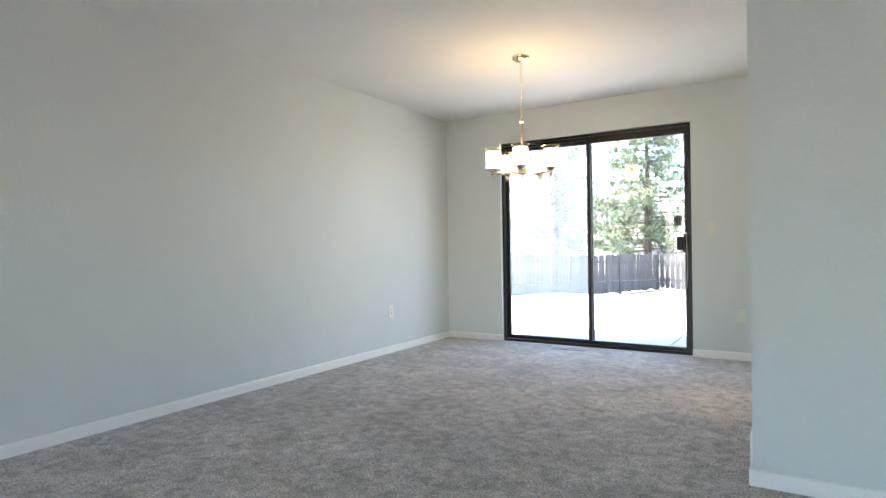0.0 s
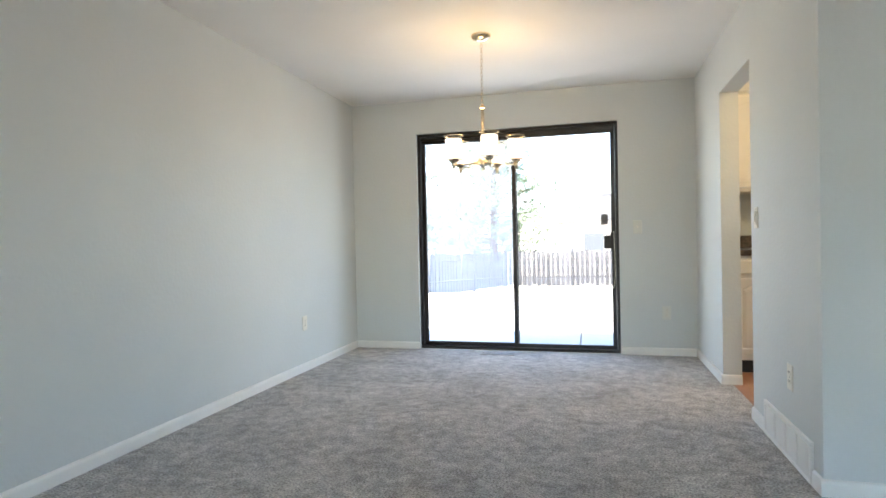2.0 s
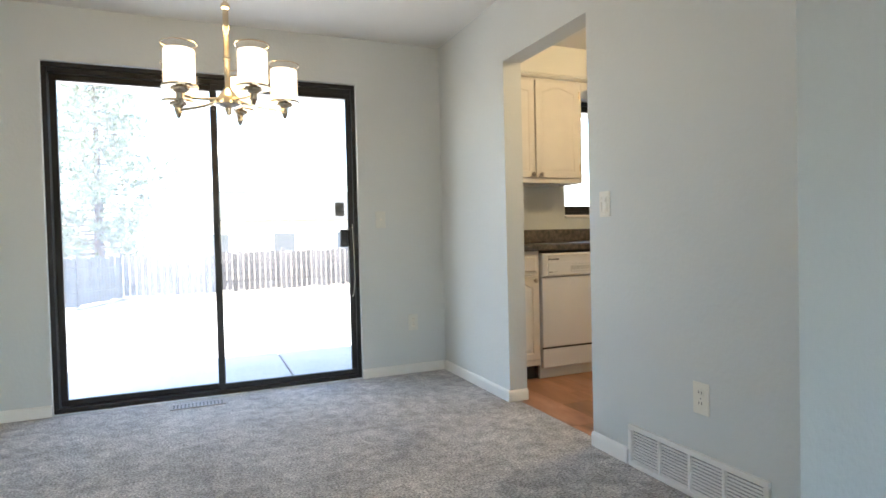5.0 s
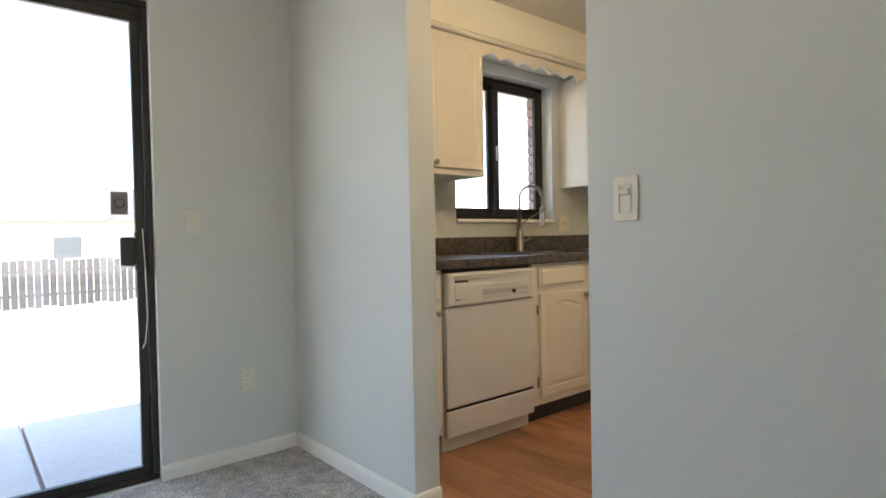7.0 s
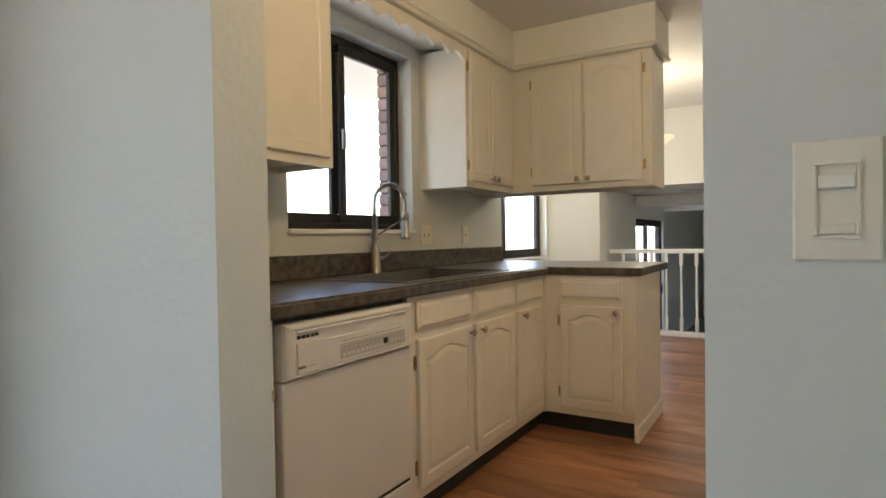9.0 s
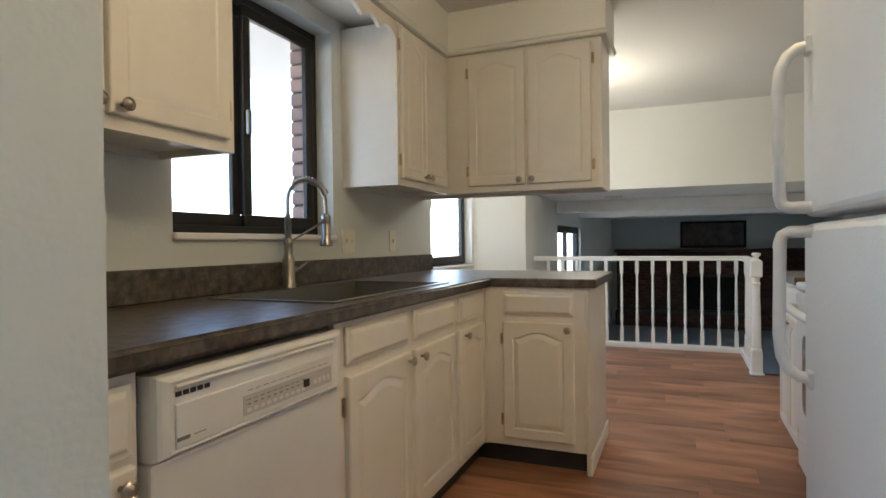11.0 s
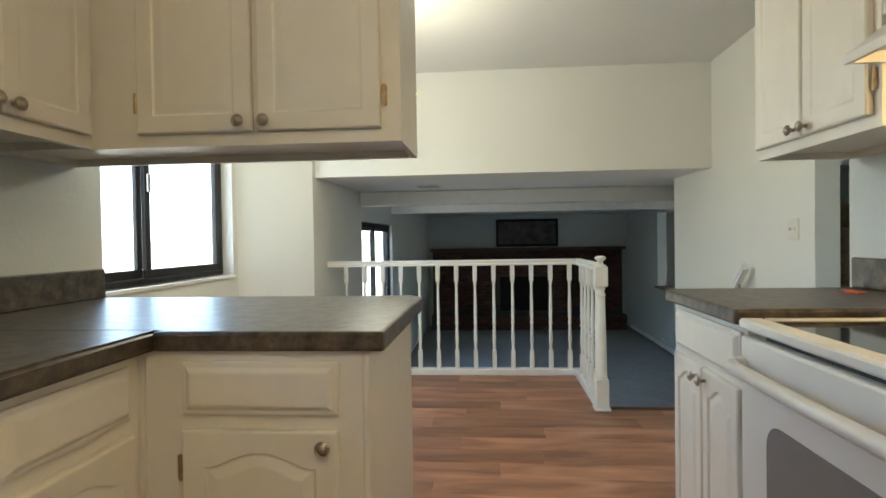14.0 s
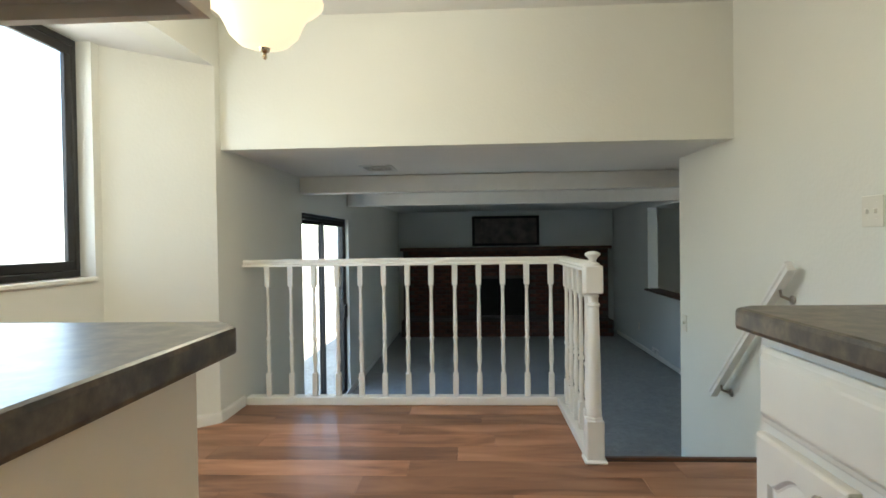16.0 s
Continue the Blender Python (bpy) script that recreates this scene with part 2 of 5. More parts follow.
def merge(bm, other, m=None):
    vs = {v: bm.verts.new(m @ v.co if m else v.co) for v in other.verts}
    for f in other.faces:
        bm.faces.new([vs[v] for v in f.verts])
    other.free()


def box(*a, bev=0.0, seg=1):
    return add_box(bmesh.new(), *a, bev=bev, seg=seg)


def lathe(profile, seg=20, at=(0, 0, 0), axis="z", bm=None):
    """Turns a list of (radius, height) round an axis."""
    bm = bm or bmesh.new()
    rows = []
    for r, h in profile:
        row = []
        for i in range(seg):
            a = 2 * math.pi * i / seg
            u, w = r * math.cos(a), r * math.sin(a)
            p = {"z": (u, w, h), "y": (u, h, -w), "x": (h, u, w)}[axis]
            row.append(bm.verts.new((p[0] + at[0], p[1] + at[1], p[2] + at[2])))
        rows.append(row)
    for a, b in zip(rows, rows[1:]):
        for i in range(seg):
            j = (i + 1) % seg
            bm.faces.new((a[i], a[j], b[j], b[i]))
    bm.faces.new(rows[0][::-1])
    bm.faces.new(rows[-1])
    return bm


def tube(points, radius, seg=10, bm=None, closed=False):
    """A round bar along points."""
    bm = bm or bmesh.new()
    pts = [Vector(p) for p in points]
    n, rows, last = len(pts), [], Vector((0.13, 0.29, 0.95))
    for i, p in enumerate(pts):
        a, b = (pts[i - 1], pts[(i + 1) % n]) if closed else (pts[max(i - 1, 0)], pts[min(i + 1, n - 1)])
        d = (b - a).normalized()
        u = d.cross(last)
        if u.length < 1e-4:
            u = d.cross(Vector((1, 0, 0)))
        u.normalize()
        w = u.cross(d).normalized()
        last = w
        rad = radius[i] if isinstance(radius, (list, tuple)) else radius
        rows.append([bm.verts.new(p + rad * (math.cos(2 * math.pi * k / seg) * u + math.sin(2 * math.pi * k / seg) * w)) for k in range(seg)])
    pairs = list(zip(rows, rows[1:])) + ([(rows[-1], rows[0])] if closed else [])
    for a, b in pairs:
        for k in range(seg):
            j = (k + 1) % seg
            bm.faces.new((a[k], b[k], b[j], a[j]))
    if not closed:
        bm.faces.new(rows[0])
        bm.faces.new(rows[-1][::-1])
    bmesh.ops.recalc_face_normals(bm, faces=bm.faces)
    return bm


def prism(loop, d0, d1, axis="y", bm=None):
    """Extrudes a 2D outline (u, w) from d0 to d1 along an axis."""
    bm = bm or bmesh.new()
    def at(u, w, d):
        return {"y": (u, d, w), "x": (d, u, w), "z": (u, w, d)}[axis]
    a = [bm.verts.new(at(u, w, d0)) for u, w in loop]
    b = [bm.verts.new(at(u, w, d1)) for u, w in loop]
    n = len(loop)
    bm.faces.new(a)
    bm.faces.new(b[::-1])
    for i in range(n):
        j = (i + 1) % n
        bm.faces.new((a[i], b[i], b[j], a[j]))
    bmesh.ops.recalc_face_normals(bm, faces=bm.faces)
    return bm


def slab(axis, d0, d1, u0, u1, w0, w1, holes=()):
    """A wall or floor with thickness d0 to d1 along axis ('x', 'y', 'z'); holes (u0, u1, w0, w1) go through it."""
    us = sorted({u0, u1, *[min(max(h[k], u0), u1) for h in holes for k in (0, 1)]})
    ws = sorted({w0, w1, *[min(max(h[k], w0), w1) for h in holes for k in (2, 3)]})
    solid = {}
    for i in range(len(us) - 1):
        for j in range(len(ws) - 1):
            cu, cw = (us[i] + us[i + 1]) / 2, (ws[j] + ws[j + 1]) / 2
            solid[i, j] = not any(h[0] < cu < h[1] and h[2] < cw < h[3] for h in holes)
    bm, cache = bmesh.new(), {}
    def vert(i, j, k):
        if (i, j, k) not in cache:
            u, w, d = us[i], ws[j], (d0, d1)[k]
            cache[i, j, k] = bm.verts.new({"x": (d, u, w), "y": (u, d, w), "z": (u, w, d)}[axis])
        return cache[i, j, k]
    for (i, j), full in solid.items():
        if not full:
            continue
        for k in (0, 1):
            bm.faces.new([vert(i, j, k), vert(i + 1, j, k), vert(i + 1, j + 1, k), vert(i, j + 1, k)])
        for di, dj, e in ((-1, 0, ((0, 0), (0, 1))), (1, 0, ((1, 0), (1, 1))), (0, -1, ((0, 0), (1, 0))), (0, 1, ((0, 1), (1, 1)))):
            if not solid.get((i + di, j + dj), False):
                (a, b), (c, d) = e
                bm.faces.new([vert(i + a, j + b, 0), vert(i + c, j + d, 0), vert(i + c, j + d, 1), vert(i + a, j + b, 1)])
    bmesh.ops.recalc_face_normals(bm, faces=bm.faces)
    return bm


# ---- the large structure ----
CEILING, LOW, FAM_CEIL = 2.36, -0.76, 1.60
NORTH, EAST_DINING, WEST = 6.52, 0.0, -3.11

setting("wall_north", slab("y", NORTH, 6.66, -3.28, 3.15, -0.3, CEILING,
        [(-2.465, -0.628, 0.0, 2.047), (1.08, 2.01, 1.13, 2.08)]), PAINT, "light grey painted outside wall")
setting("wall_west", slab("x", -3.28, WEST, -3.2, NORTH, -0.1, CEILING), PAINT, "light grey painted wall")
setting("wall_kitchen_opening", slab("x", EAST_DINING, 0.118, 3.78, NORTH, 0.0, CEILING, [(4.78, 5.56, -0.1, 1.99)]), PAINT,
        "light grey wall with a cased-free opening")
setting("wall_kitchen_south", slab("y", 3.78, 3.88, 0.118, 3.35, -0.1, CEILING), PAINT, "light grey painted wall")
setting("wall_hall_return", slab("x", 3.25, 3.35, 3.41, 3.78, -0.1, CEILING), CREAM, "cream painted wall end")
setting("wall_hall_header", slab("y", 3.41, 3.53, 3.35, 4.22, 2.06, CEILING), CREAM, "cream painted wall over the doorway")
setting("wall_nook_east", slab("y", 3.41, 3.53, 4.22, 6.41, LOW - 0.05, CEILING, [(5.67, 7, 1.70, 3)]), CREAM, "cream painted wall beside the stairs")
# unseen back wall; its opening is added to let daylight in
setting("wall_living_south", slab("y", -3.35, -3.2, -3.28, 4.4, -0.1, CEILING, [(-2.8, 3.0, 0.4, 2.15)]), PAINT, "light grey painted wall with an added opening for daylight")
setting("wall_living_east", slab("x", 4.4, 4.52, -3.2, 2.3, -0.1, CEILING), PAINT, "light grey painted wall")
setting("wall_stair_side", slab("y", 2.2, 2.3, 4.52, 6.41, -0.1, 4.6), CREAM, "cream painted stairwell wall")
# opening added out of view to brighten the stairwell
setting("wall_stair_end", slab("x", 6.9, 7.0, 2.2, 3.53, 1.71, 4.6, [(2.4, 3.3, 2.9, 4.2)]), CREAM, "cream painted stairwell wall")
setting("wall_header", slab("x", 5.55, 5.67, 3.53, 6.48, FAM_CEIL - 0.01, CEILING), CREAM, "cream wall over the sunken family room")
setting("wall_family_north", slab("y", 6.48, 6.62, 5.48, 13.6, LOW - 0.1, CEILING,
        [(7.13, 8.98, LOW, 1.305)]), CREAM, "cream painted outside wall")
setting("wall_family_far", slab("x", 13.5, 13.65, 2.15, 6.48, LOW - 0.1, FAM_CEIL), PAINT, "grey wall over the fireplace")
setting("wall_family_south", slab("y", 2.15, 2.3, 6.41, 13.5, LOW - 0.1, FAM_CEIL, [(8.6, 11.3, 0.22, 1.50)]), PAINT, "grey half wall with an opening")
setting("wall_family_return", slab("x", 6.29, 6.41, 2.3, 3.41, LOW - 0.1, FAM_CEIL), CREAM, "cream painted wall end")
# hole added out of sight so daylight reaches the room beyond
setting("wall_beyond", slab("y", 0.9, 1.0, 6.41, 13.65, LOW - 0.1, FAM_CEIL, [(7.0, 9.0, 0.2, 1.3)]), CREAM, "cream wall beyond the half wall")
setting("wall_beyond_west", slab("x", 6.29, 6.41, 1.0, 2.15, LOW - 0.1, FAM_CEIL), CREAM, "cream wall beyond the half wall")
setting("wall_beyond_side", slab("x", 13.5, 13.65, 1.0, 2.15, LOW - 0.1, FAM_CEIL), CREAM, "cream wall beyond the half wall")

# bay with the nook window
setting("wall_bay", slab("y", 6.90, 7.04, 3.05, 5.08, -0.3, 2.20, [(3.30, 5.02, 0.885, 2.06)]), CREAM, "cream bay wall with a wide window")
setting("wall_bay_angle", prism([(5.08, 6.90), (5.48, 6.48), (5.60, 6.62), (5.16, 7.04), (5.08, 7.04)], -0.3, 2.20, "z"), CREAM, "angled cream bay wall")
setting("wall_bay_side", slab("x", 3.05, 3.15, 6.66, 6.90, -0.3, 2.20), CREAM, "cream bay side wall")
setting("wall_bay_header", slab("y", 6.48, 6.62, 3.15, 5.48, 2.06, CEILING), CREAM, "cream wall over the bay")
setting("ceiling_bay", prism([(3.15, 6.62), (5.46, 6.62), (5.08, 6.90), (3.15, 6.90)], 2.06, 2.2, "z"), CEIL, "white bay ceiling")

setting("ceiling", slab("z", CEILING, CEILING + 0.12, -3.28, 5.67, -3.35, 6.66), CEIL, "white textured ceiling")
setting("ceiling_family", slab("z", FAM_CEIL, FAM_CEIL + 0.1, 5.67, 13.65, 0.9, 6.62), CEIL, "white family room ceiling")
setting("ceiling_stairwell", slab("z", 4.6, 4.7, 4.4, 7.0, 2.2, 3.53), CEIL, "white stairwell ceiling")
setting("wall_stair_upper", slab("y", 3.41, 3.53, 4.4, 7.0, CEILING + 0.12, 4.6), CREAM, "cream stairwell wall")
# unseen slab placed to shade patio and windows; family-side cut-outs let daylight in
setting("roof", slab("z", 2.62, 2.75, -4.0, 14.2, -4.0, 7.45, [(4.4, 7.0, 2.2, 3.53), (5.2, 15, -5, 0.6), (5.7, 15, 6.72, 8)]), SHINGLE, "unseen flat roof slab, added to shade patio and windows")
setting("roof_eave", prism([(6.78, 2.45), (7.60, 2.185), (7.62, 2.185), (7.62, 2.30), (6.78, 2.62)], -4.0, 3.04, "x"), TRIM, "white painted roof eave over the patio")
for i, x in enumerate((7.08, 8.93)):
    tagged(link_mesh("ceiling_beam", box(x, 2.302, FAM_CEIL - 0.145, x + 0.14, 6.478, FAM_CEIL - 0.002, bev=0.006), TRIM),
           "white boxed beam under the ceiling", "beam", "family room beams", "structure")

# floors
setting("floor_carpet", slab("z", -0.10, 0.0, WEST, 4.4, -3.2, NORTH, [(0.06, 9, 3.79, 9)]), CARPET, "grey cut-pile carpet")
setting("floor_kitchen_base", slab("z", -0.10, -0.006, 0.06, 4.98, 3.41, 6.90, [(0.06, 3.25, 3.3, 3.79), (0.05, 3.1, NORTH, 9)]), UNDERLAY, "dark underlay")
setting("floor_landing_base", slab("z", -0.10, -0.006, 4.98, 5.90, 4.44, 6.60), UNDERLAY, "dark underlay")
setting("floor_family", slab("z", LOW - 0.1, LOW, 4.9, 13.6, 0.9, 6.5), FAMCARPET, "grey-blue cut-pile carpet")
setting("landing_riser", slab("x", 5.82, 5.90, 4.40, 6.48, LOW, -0.101), CREAM, "cream wall under the landing")
setting("landing_side", slab("y", 4.40, 4.46, 4.98, 5.82, LOW, -0.101), CREAM, "cream wall under the landing")


def baseboard(x0, y0, x1, y1, nx, ny, name="baseboard", z=0.0):
    """A rounded-top skirting along a wall from (x0, y0) to (x1, y1); (nx, ny) points into the room."""
    bm = bmesh.new()
    prof = [(0, 0), (0.013, 0), (0.013, 0.05), (0.010, 0.060), (0.004, 0.065), (0, 0.066)]
    a = [bm.verts.new((x0 + nx * d, y0 + ny * d, z + h)) for d, h in prof]
    b = [bm.verts.new((x1 + nx * d, y1 + ny * d, z + h)) for d, h in prof]
    bm.faces.new(a)
    bm.faces.new(b[::-1])
    for i in range(len(prof)):
        j = (i + 1) % len(prof)
        bm.faces.new((a[i], b[i], b[j], a[j]))
    bmesh.ops.recalc_face_normals(bm, faces=bm.faces)
    return tagged(link_mesh(name, bm, TRIM), "white painted baseboard with a rounded top", "baseboard", "", "structure")


baseboard(WEST, -3.2, WEST, NORTH, 1, 0)
baseboard(WEST + 0.013, NORTH, -2.468, NORTH, 0, -1)
baseboard(-0.63, NORTH, -0.013, NORTH, 0, -1)
baseboard(0, 5.56, 0, NORTH - 0.013, -1, 0)
baseboard(-0.013, 5.56, 0.118, 5.56, 0, -1)
baseboard(0, 4.54, 0, 4.78, -1, 0)
baseboard(0, 3.78, 0, 3.87, -1, 0)
baseboard(-0.013, 3.78, 3.25, 3.78, 0, -1)
baseboard(5.48, 6.48, 5.82, 6.48, 0, -1)
baseboard(5.09, 6.89, 5.48, 6.48, -0.72, -0.69)
baseboard(4.22, 3.53, 4.98, 3.53, 0, 1)
baseboard(5.95, 6.48, 6.84, 6.48, 0, -1, z=LOW)
baseboard(8.6, 6.48, 13.2, 6.48, 0, -1, z=LOW)
baseboard(6.41, 2.3, 13.2, 2.3, 0, 1, z=LOW)


# ---- windows and glass doors ----
def frame_ring(u0, u1, w0, w1, t, d0, d1, axis="y", bev=0.003):
    bm = bmesh.new()
    for a, b, c, d in ((u0, u1, w1 - t, w1), (u0, u1, w0, w0 + t), (u0, u0 + t, w0 + t, w1 - t), (u1 - t, u1, w0 + t, w1 - t)):
        if axis == "y":
            add_box(bm, a, d0, c, b, d1, d, bev=bev)
        else:
            add_box(bm, d0, a, c, d1, b, d, bev=bev)
    return bm


def glass_door(name, x0, x1, z0, z1, y, label, hazy=True, handle=True):
    """A two-panel sliding door in an opening of a north wall; y is the inner face."""
    t = thing(name, label, "sliding door", (x0 + x1) / 2, y, z0, kind="structure")
    w, h = (x1 - x0) / 2, z1 - z0
    part("door_frame", frame_ring(-w, w, 0.0, h, 0.026, 0.035, 0.118), BRONZE, t, "dark bronze aluminium frame")
    top = box(-w + 0.028, 0.05, h - 0.058, w - 0.028, 0.105, h - 0.028, bev=0.003)
    part("head_track", top, BRONZE, t)
    for side, name2, pane, d in ((-1, "fixed_panel", HAZY if hazy else GLASS, 0.082), (1, "sliding_panel", GLASS, 0.050)):
        a, b = (-w + 0.028, 0.022) if side < 0 else (-0.022, w - 0.028)
        p = part(name2, frame_ring(a, b, 0.028, h - 0.058, 0.036, d, d + 0.028), BRONZE, t)
        g = part("pane", box(a + 0.034, d + 0.012, 0.062, b - 0.034, d + 0.016, h - 0.092), pane, p, "clear glass" if side > 0 else "hazy glass behind an insect screen")
        g.visible_shadow = False
        if side > 0 and handle:
            bm = box(b - 0.045, d - 0.035, 0.90, b - 0.005, d, 1.07, bev=0.006)
            add_box(bm, b - 0.10, d - 0.030, 0.925, b - 0.045, d - 0.008, 1.045, bev=0.005)
            part("handle", bm, BRONZE, p, "black pull handle with a latch")
            st = box(b - 0.125, d + 0.006, 1.14, b - 0.062, d + 0.0105, 1.235)
            if hazy:
                cord = tube([(b - 0.018, d - 0.034, 1.08), (b - 0.012, d - 0.036, 0.9), (b - 0.010, d - 0.038, 0.70), (b - 0.020, d - 0.038, 0.60), (b - 0.032, d - 0.036, 0.575)], 0.0022, 6)
                part("cord", cord, PLASTIC, p, "thin hanging cord")
            part("sticker", st, GREYTXT, p, "small dark sticker on the glass")
            part("sticker_ring", tube([(b - 0.0935 + 0.019 * math.cos(q), d + 0.0055, 1.1875 + 0.019 * math.sin(q)) for q in [k * math.pi / 10 for k in range(20)]], 0.0022, 5, closed=True), DARK, p)
    return t


glass_door("sliding_door_dining", -2.465, -0.628, 0.0, 2.047, NORTH, "dark bronze sliding glass door to the sunny patio")
glass_door("sliding_door_family", 7.13, 8.98, LOW, 1.305, 6.48, "dark bronze sliding glass door in the sunken family room", hazy=False)


def slide_window(name, x0, x1, z0, z1, y, depth, mid, label):
    """A dark framed two-sash slider set back in a painted reveal, with a white sill."""
    t = thing(name, label, "window", x0, y, z0, kind="structure")
    w, h = x1 - x0, z1 - z0
    part("window_frame", frame_ring(0.0, w, 0.0, h, 0.032, depth, depth + 0.06), BRONZE, t)
    for a, b, d in ((0.032, mid - 0.010, depth + 0.032), (mid - 0.022, w - 0.032, depth + 0.004)):
        s = part("sash", frame_ring(a, b, 0.032, h - 0.032, 0.046, d, d + 0.024), BRONZE, t)
        g = part("pane", box(a + 0.043, d + 0.010, 0.075, b - 0.043, d + 0.014, h - 0.075), GLASS, s)
        g.visible_shadow = False
    bm = box(mid - 0.012, depth - 0.012, h * 0.42, mid + 0.012, depth + 0.004, h * 0.42 + 0.10, bev=0.004)
    part("latch", bm, NICKEL, t, "grey metal latch")
    part("window_sill", box(-0.006, -0.020, -0.024, w + 0.006, depth, 0.0, bev=0.005), TRIM, t, "white painted sill")
    return t


slide_window("window_kitchen", 1.082, 2.008, 1.13, 2.078, NORTH, 0.085, 0.455, "dark bronze sliding window over the sink")
slide_window("window_nook", 3.302, 5.010, 0.885, 2.058, 6.90, 0.070, 0.86, "wide dark bronze sliding window in the bay")
# added window, never in view, that brightens the living room from behind
slide_window("window_unseen_south", -2.798, 2.998, 0.4, 2.148, -3.29, 0.0, 1.5, "added unseen window that lets daylight into the living room")

# ---- cabinets ----
def arch_loop(w, h, side, rise, n=14):
    """Outline of a cathedral panel from the lower left round: flat bottom, arched top with short shoulders."""
    a, b = -w / 2, w / 2
    sh = w * 0.07
    pts = [(a, 0), (b, 0), (b, h - rise)]
    for i in range(n + 1):
        f = i / n
        u = (b - sh) + (a + sh - b + sh) * f
        pts.append((u, h - rise + rise * math.sin(math.pi * f) ** 1.25))
    pts.append((a, h - rise))
    return pts


def knob(parent, x, y, z):
    prof = [(0.006, 0), (0.0055, 0.010), (0.009, 0.015), (0.0155, 0.019), (0.0165, 0.024), (0.0125, 0.0275), (0.011, 0.026), (0.007, 0.029), (0.002, 0.0305)]
    bm = lathe([(r, -h) for r, h in prof], 16, (x, y, z), "y")
    bmesh.ops.recalc_face_normals(bm, faces=bm.faces)
    return part("knob", bm, PEWTER, parent, "round aged pewter knob", True)


def hinge(parent, x, y, z):
    bm = box(x - 0.008, y - 0.004, z - 0.026, x + 0.008, y, z + 0.026, bev=0.0015)
    lathe([(0.004, -0.028), (0.0045, -0.02), (0.0045, 0.02), (0.004, 0.028)], 8, (x, y - 0.005, z), "z", bm)
    return part("hinge", bm, HINGE, parent, "exposed worn brass hinge")


def loops_mesh(loops):
    """One closed skin through a row of outlines of equal length, capped at both ends."""
    bm = bmesh.new()
    rings = [[bm.verts.new(p) for p in lp] for lp in loops]
    for a, b in zip(rings, rings[1:]):
        for i in range(len(a)):
            j = (i + 1) % len(a)
            bm.faces.new((a[i], a[j], b[j], b[i]))
    bm.faces.new(rings[0][::-1])
    bm.faces.new(rings[-1])
    return bm


def cab_door(parent, x0, x1, z0, z1, knob_at=None, hinge_side=None, rise=0.032, y=0.0, relief=1.0):
    """A door with an arched raised panel cut into it; it faces -y in the cabinet's own frame."""
    w, h = x1 - x0, z1 - z0
    cx = (x0 + x1) / 2
    stile = min(0.046, w * 0.16)
    pw, ph = w - 2 * stile, h - 2 * stile
    arch = arch_loop(pw, ph, stile, rise)
    bm = bmesh.new()
    def rect(i, d):
        return [bm.verts.new(p) for p in ((x0 + i, y - d, z0 + i), (x1 - i, y - d, z0 + i), (x1 - i, y - d, z1 - i), (x0 + i, y - d, z1 - i))]
    def ring(i, d):
        f, g = (pw - 2 * i) / pw, (ph - 2 * i) / ph
        return [bm.verts.new((cx + u * f, y - d, z0 + stile + i + v * g)) for u, v in arch]
    def skin(rows):
        for a, b in zip(rows, rows[1:]):
            for i in range(len(a)):
                j = (i + 1) % len(a)
                bm.faces.new((a[i], a[j], b[j], b[i]))
    outer = [rect(0.0, 0.001), rect(0.0, 0.014), rect(0.0015, 0.0175), rect(0.005, 0.0195)]
    skin(outer)
    bm.faces.new(outer[0][::-1])
    inner = [ring(0.0, 0.0195), ring(0.005, 0.0195 - 0.006 * relief), ring(0.009, 0.0195 - 0.0063 * relief), ring(0.030, 0.0195 - 0.001 * relief)]
    edges = []
    for lp in (outer[-1], inner[0]):
        for i in range(len(lp)):
            a, b = lp[i], lp[(i + 1) % len(lp)]
            edges.append(bm.edges.get((a, b)) or bm.edges.new((a, b)))
    bmesh.ops.triangle_fill(bm, use_beauty=True, use_dissolve=False, edges=edges)
    skin(inner)
    bm.faces.new(inner[-1])
    bmesh.ops.recalc_face_normals(bm, faces=bm.faces)
    d = part("door", bm, CABINET, parent)
    if knob_at:
        knob(d, knob_at[0], y - 0.0195, knob_at[1])
    if hinge_side:
        for z in (z0 + 0.085, z1 - 0.085):
            hinge(d, x0 - 0.009 if hinge_side == "l" else x1 + 0.009, y - 0.001, z)
    return d


def drawer_front(parent, x0, x1, z0, z1, y=0.0):
    """A pillow-edged drawer front: wide sloping margins round a flat field."""
    def ring(i, d):
        return [(x0 + i, y - d, z0 + i), (x1 - i, y - d, z0 + i), (x1 - i, y - d, z1 - i), (x0 + i, y - d, z1 - i)]
    bm = loops_mesh([ring(0, 0.001), ring(0, 0.009), ring(0.003, 0.0105), ring(0.010, 0.0115), ring(0.019, 0.0195), ring(0.023, 0.0205)])
    bmesh.ops.recalc_face_normals(bm, faces=bm.faces)
    return part("drawer_front", bm, CABINET, parent)


def base_body(t, w, depth=0.60, kick_l=0.0, kick_r=0.0, kick=0.10, top=0.872):
    bm = box(0.0, 0.0, kick, w, depth, 0.872, bev=0.002) if top > 0.87 else slab("y", 0.0, 0.02, 0.0, w, kick, 0.872)
    if top < 0.87:
        add_box(bm, 0.0, 0.0201, kick, w, depth, top)
    part("body", bm, CABINET, t)
    part("toe_kick", box(-kick_l, 0.055, 0.001, w + kick_r, 0.075, kick), TOEKICK, t, "black vinyl toe kick")


FRONT = 5.905
GL = "kitchen base cabinets"
# corner cabinet left of the dishwasher
c = thing("base_cabinet", "narrow cream-painted base cabinet under the dark counter", "cabinet", 0.122, FRONT, 0, 0, GL)
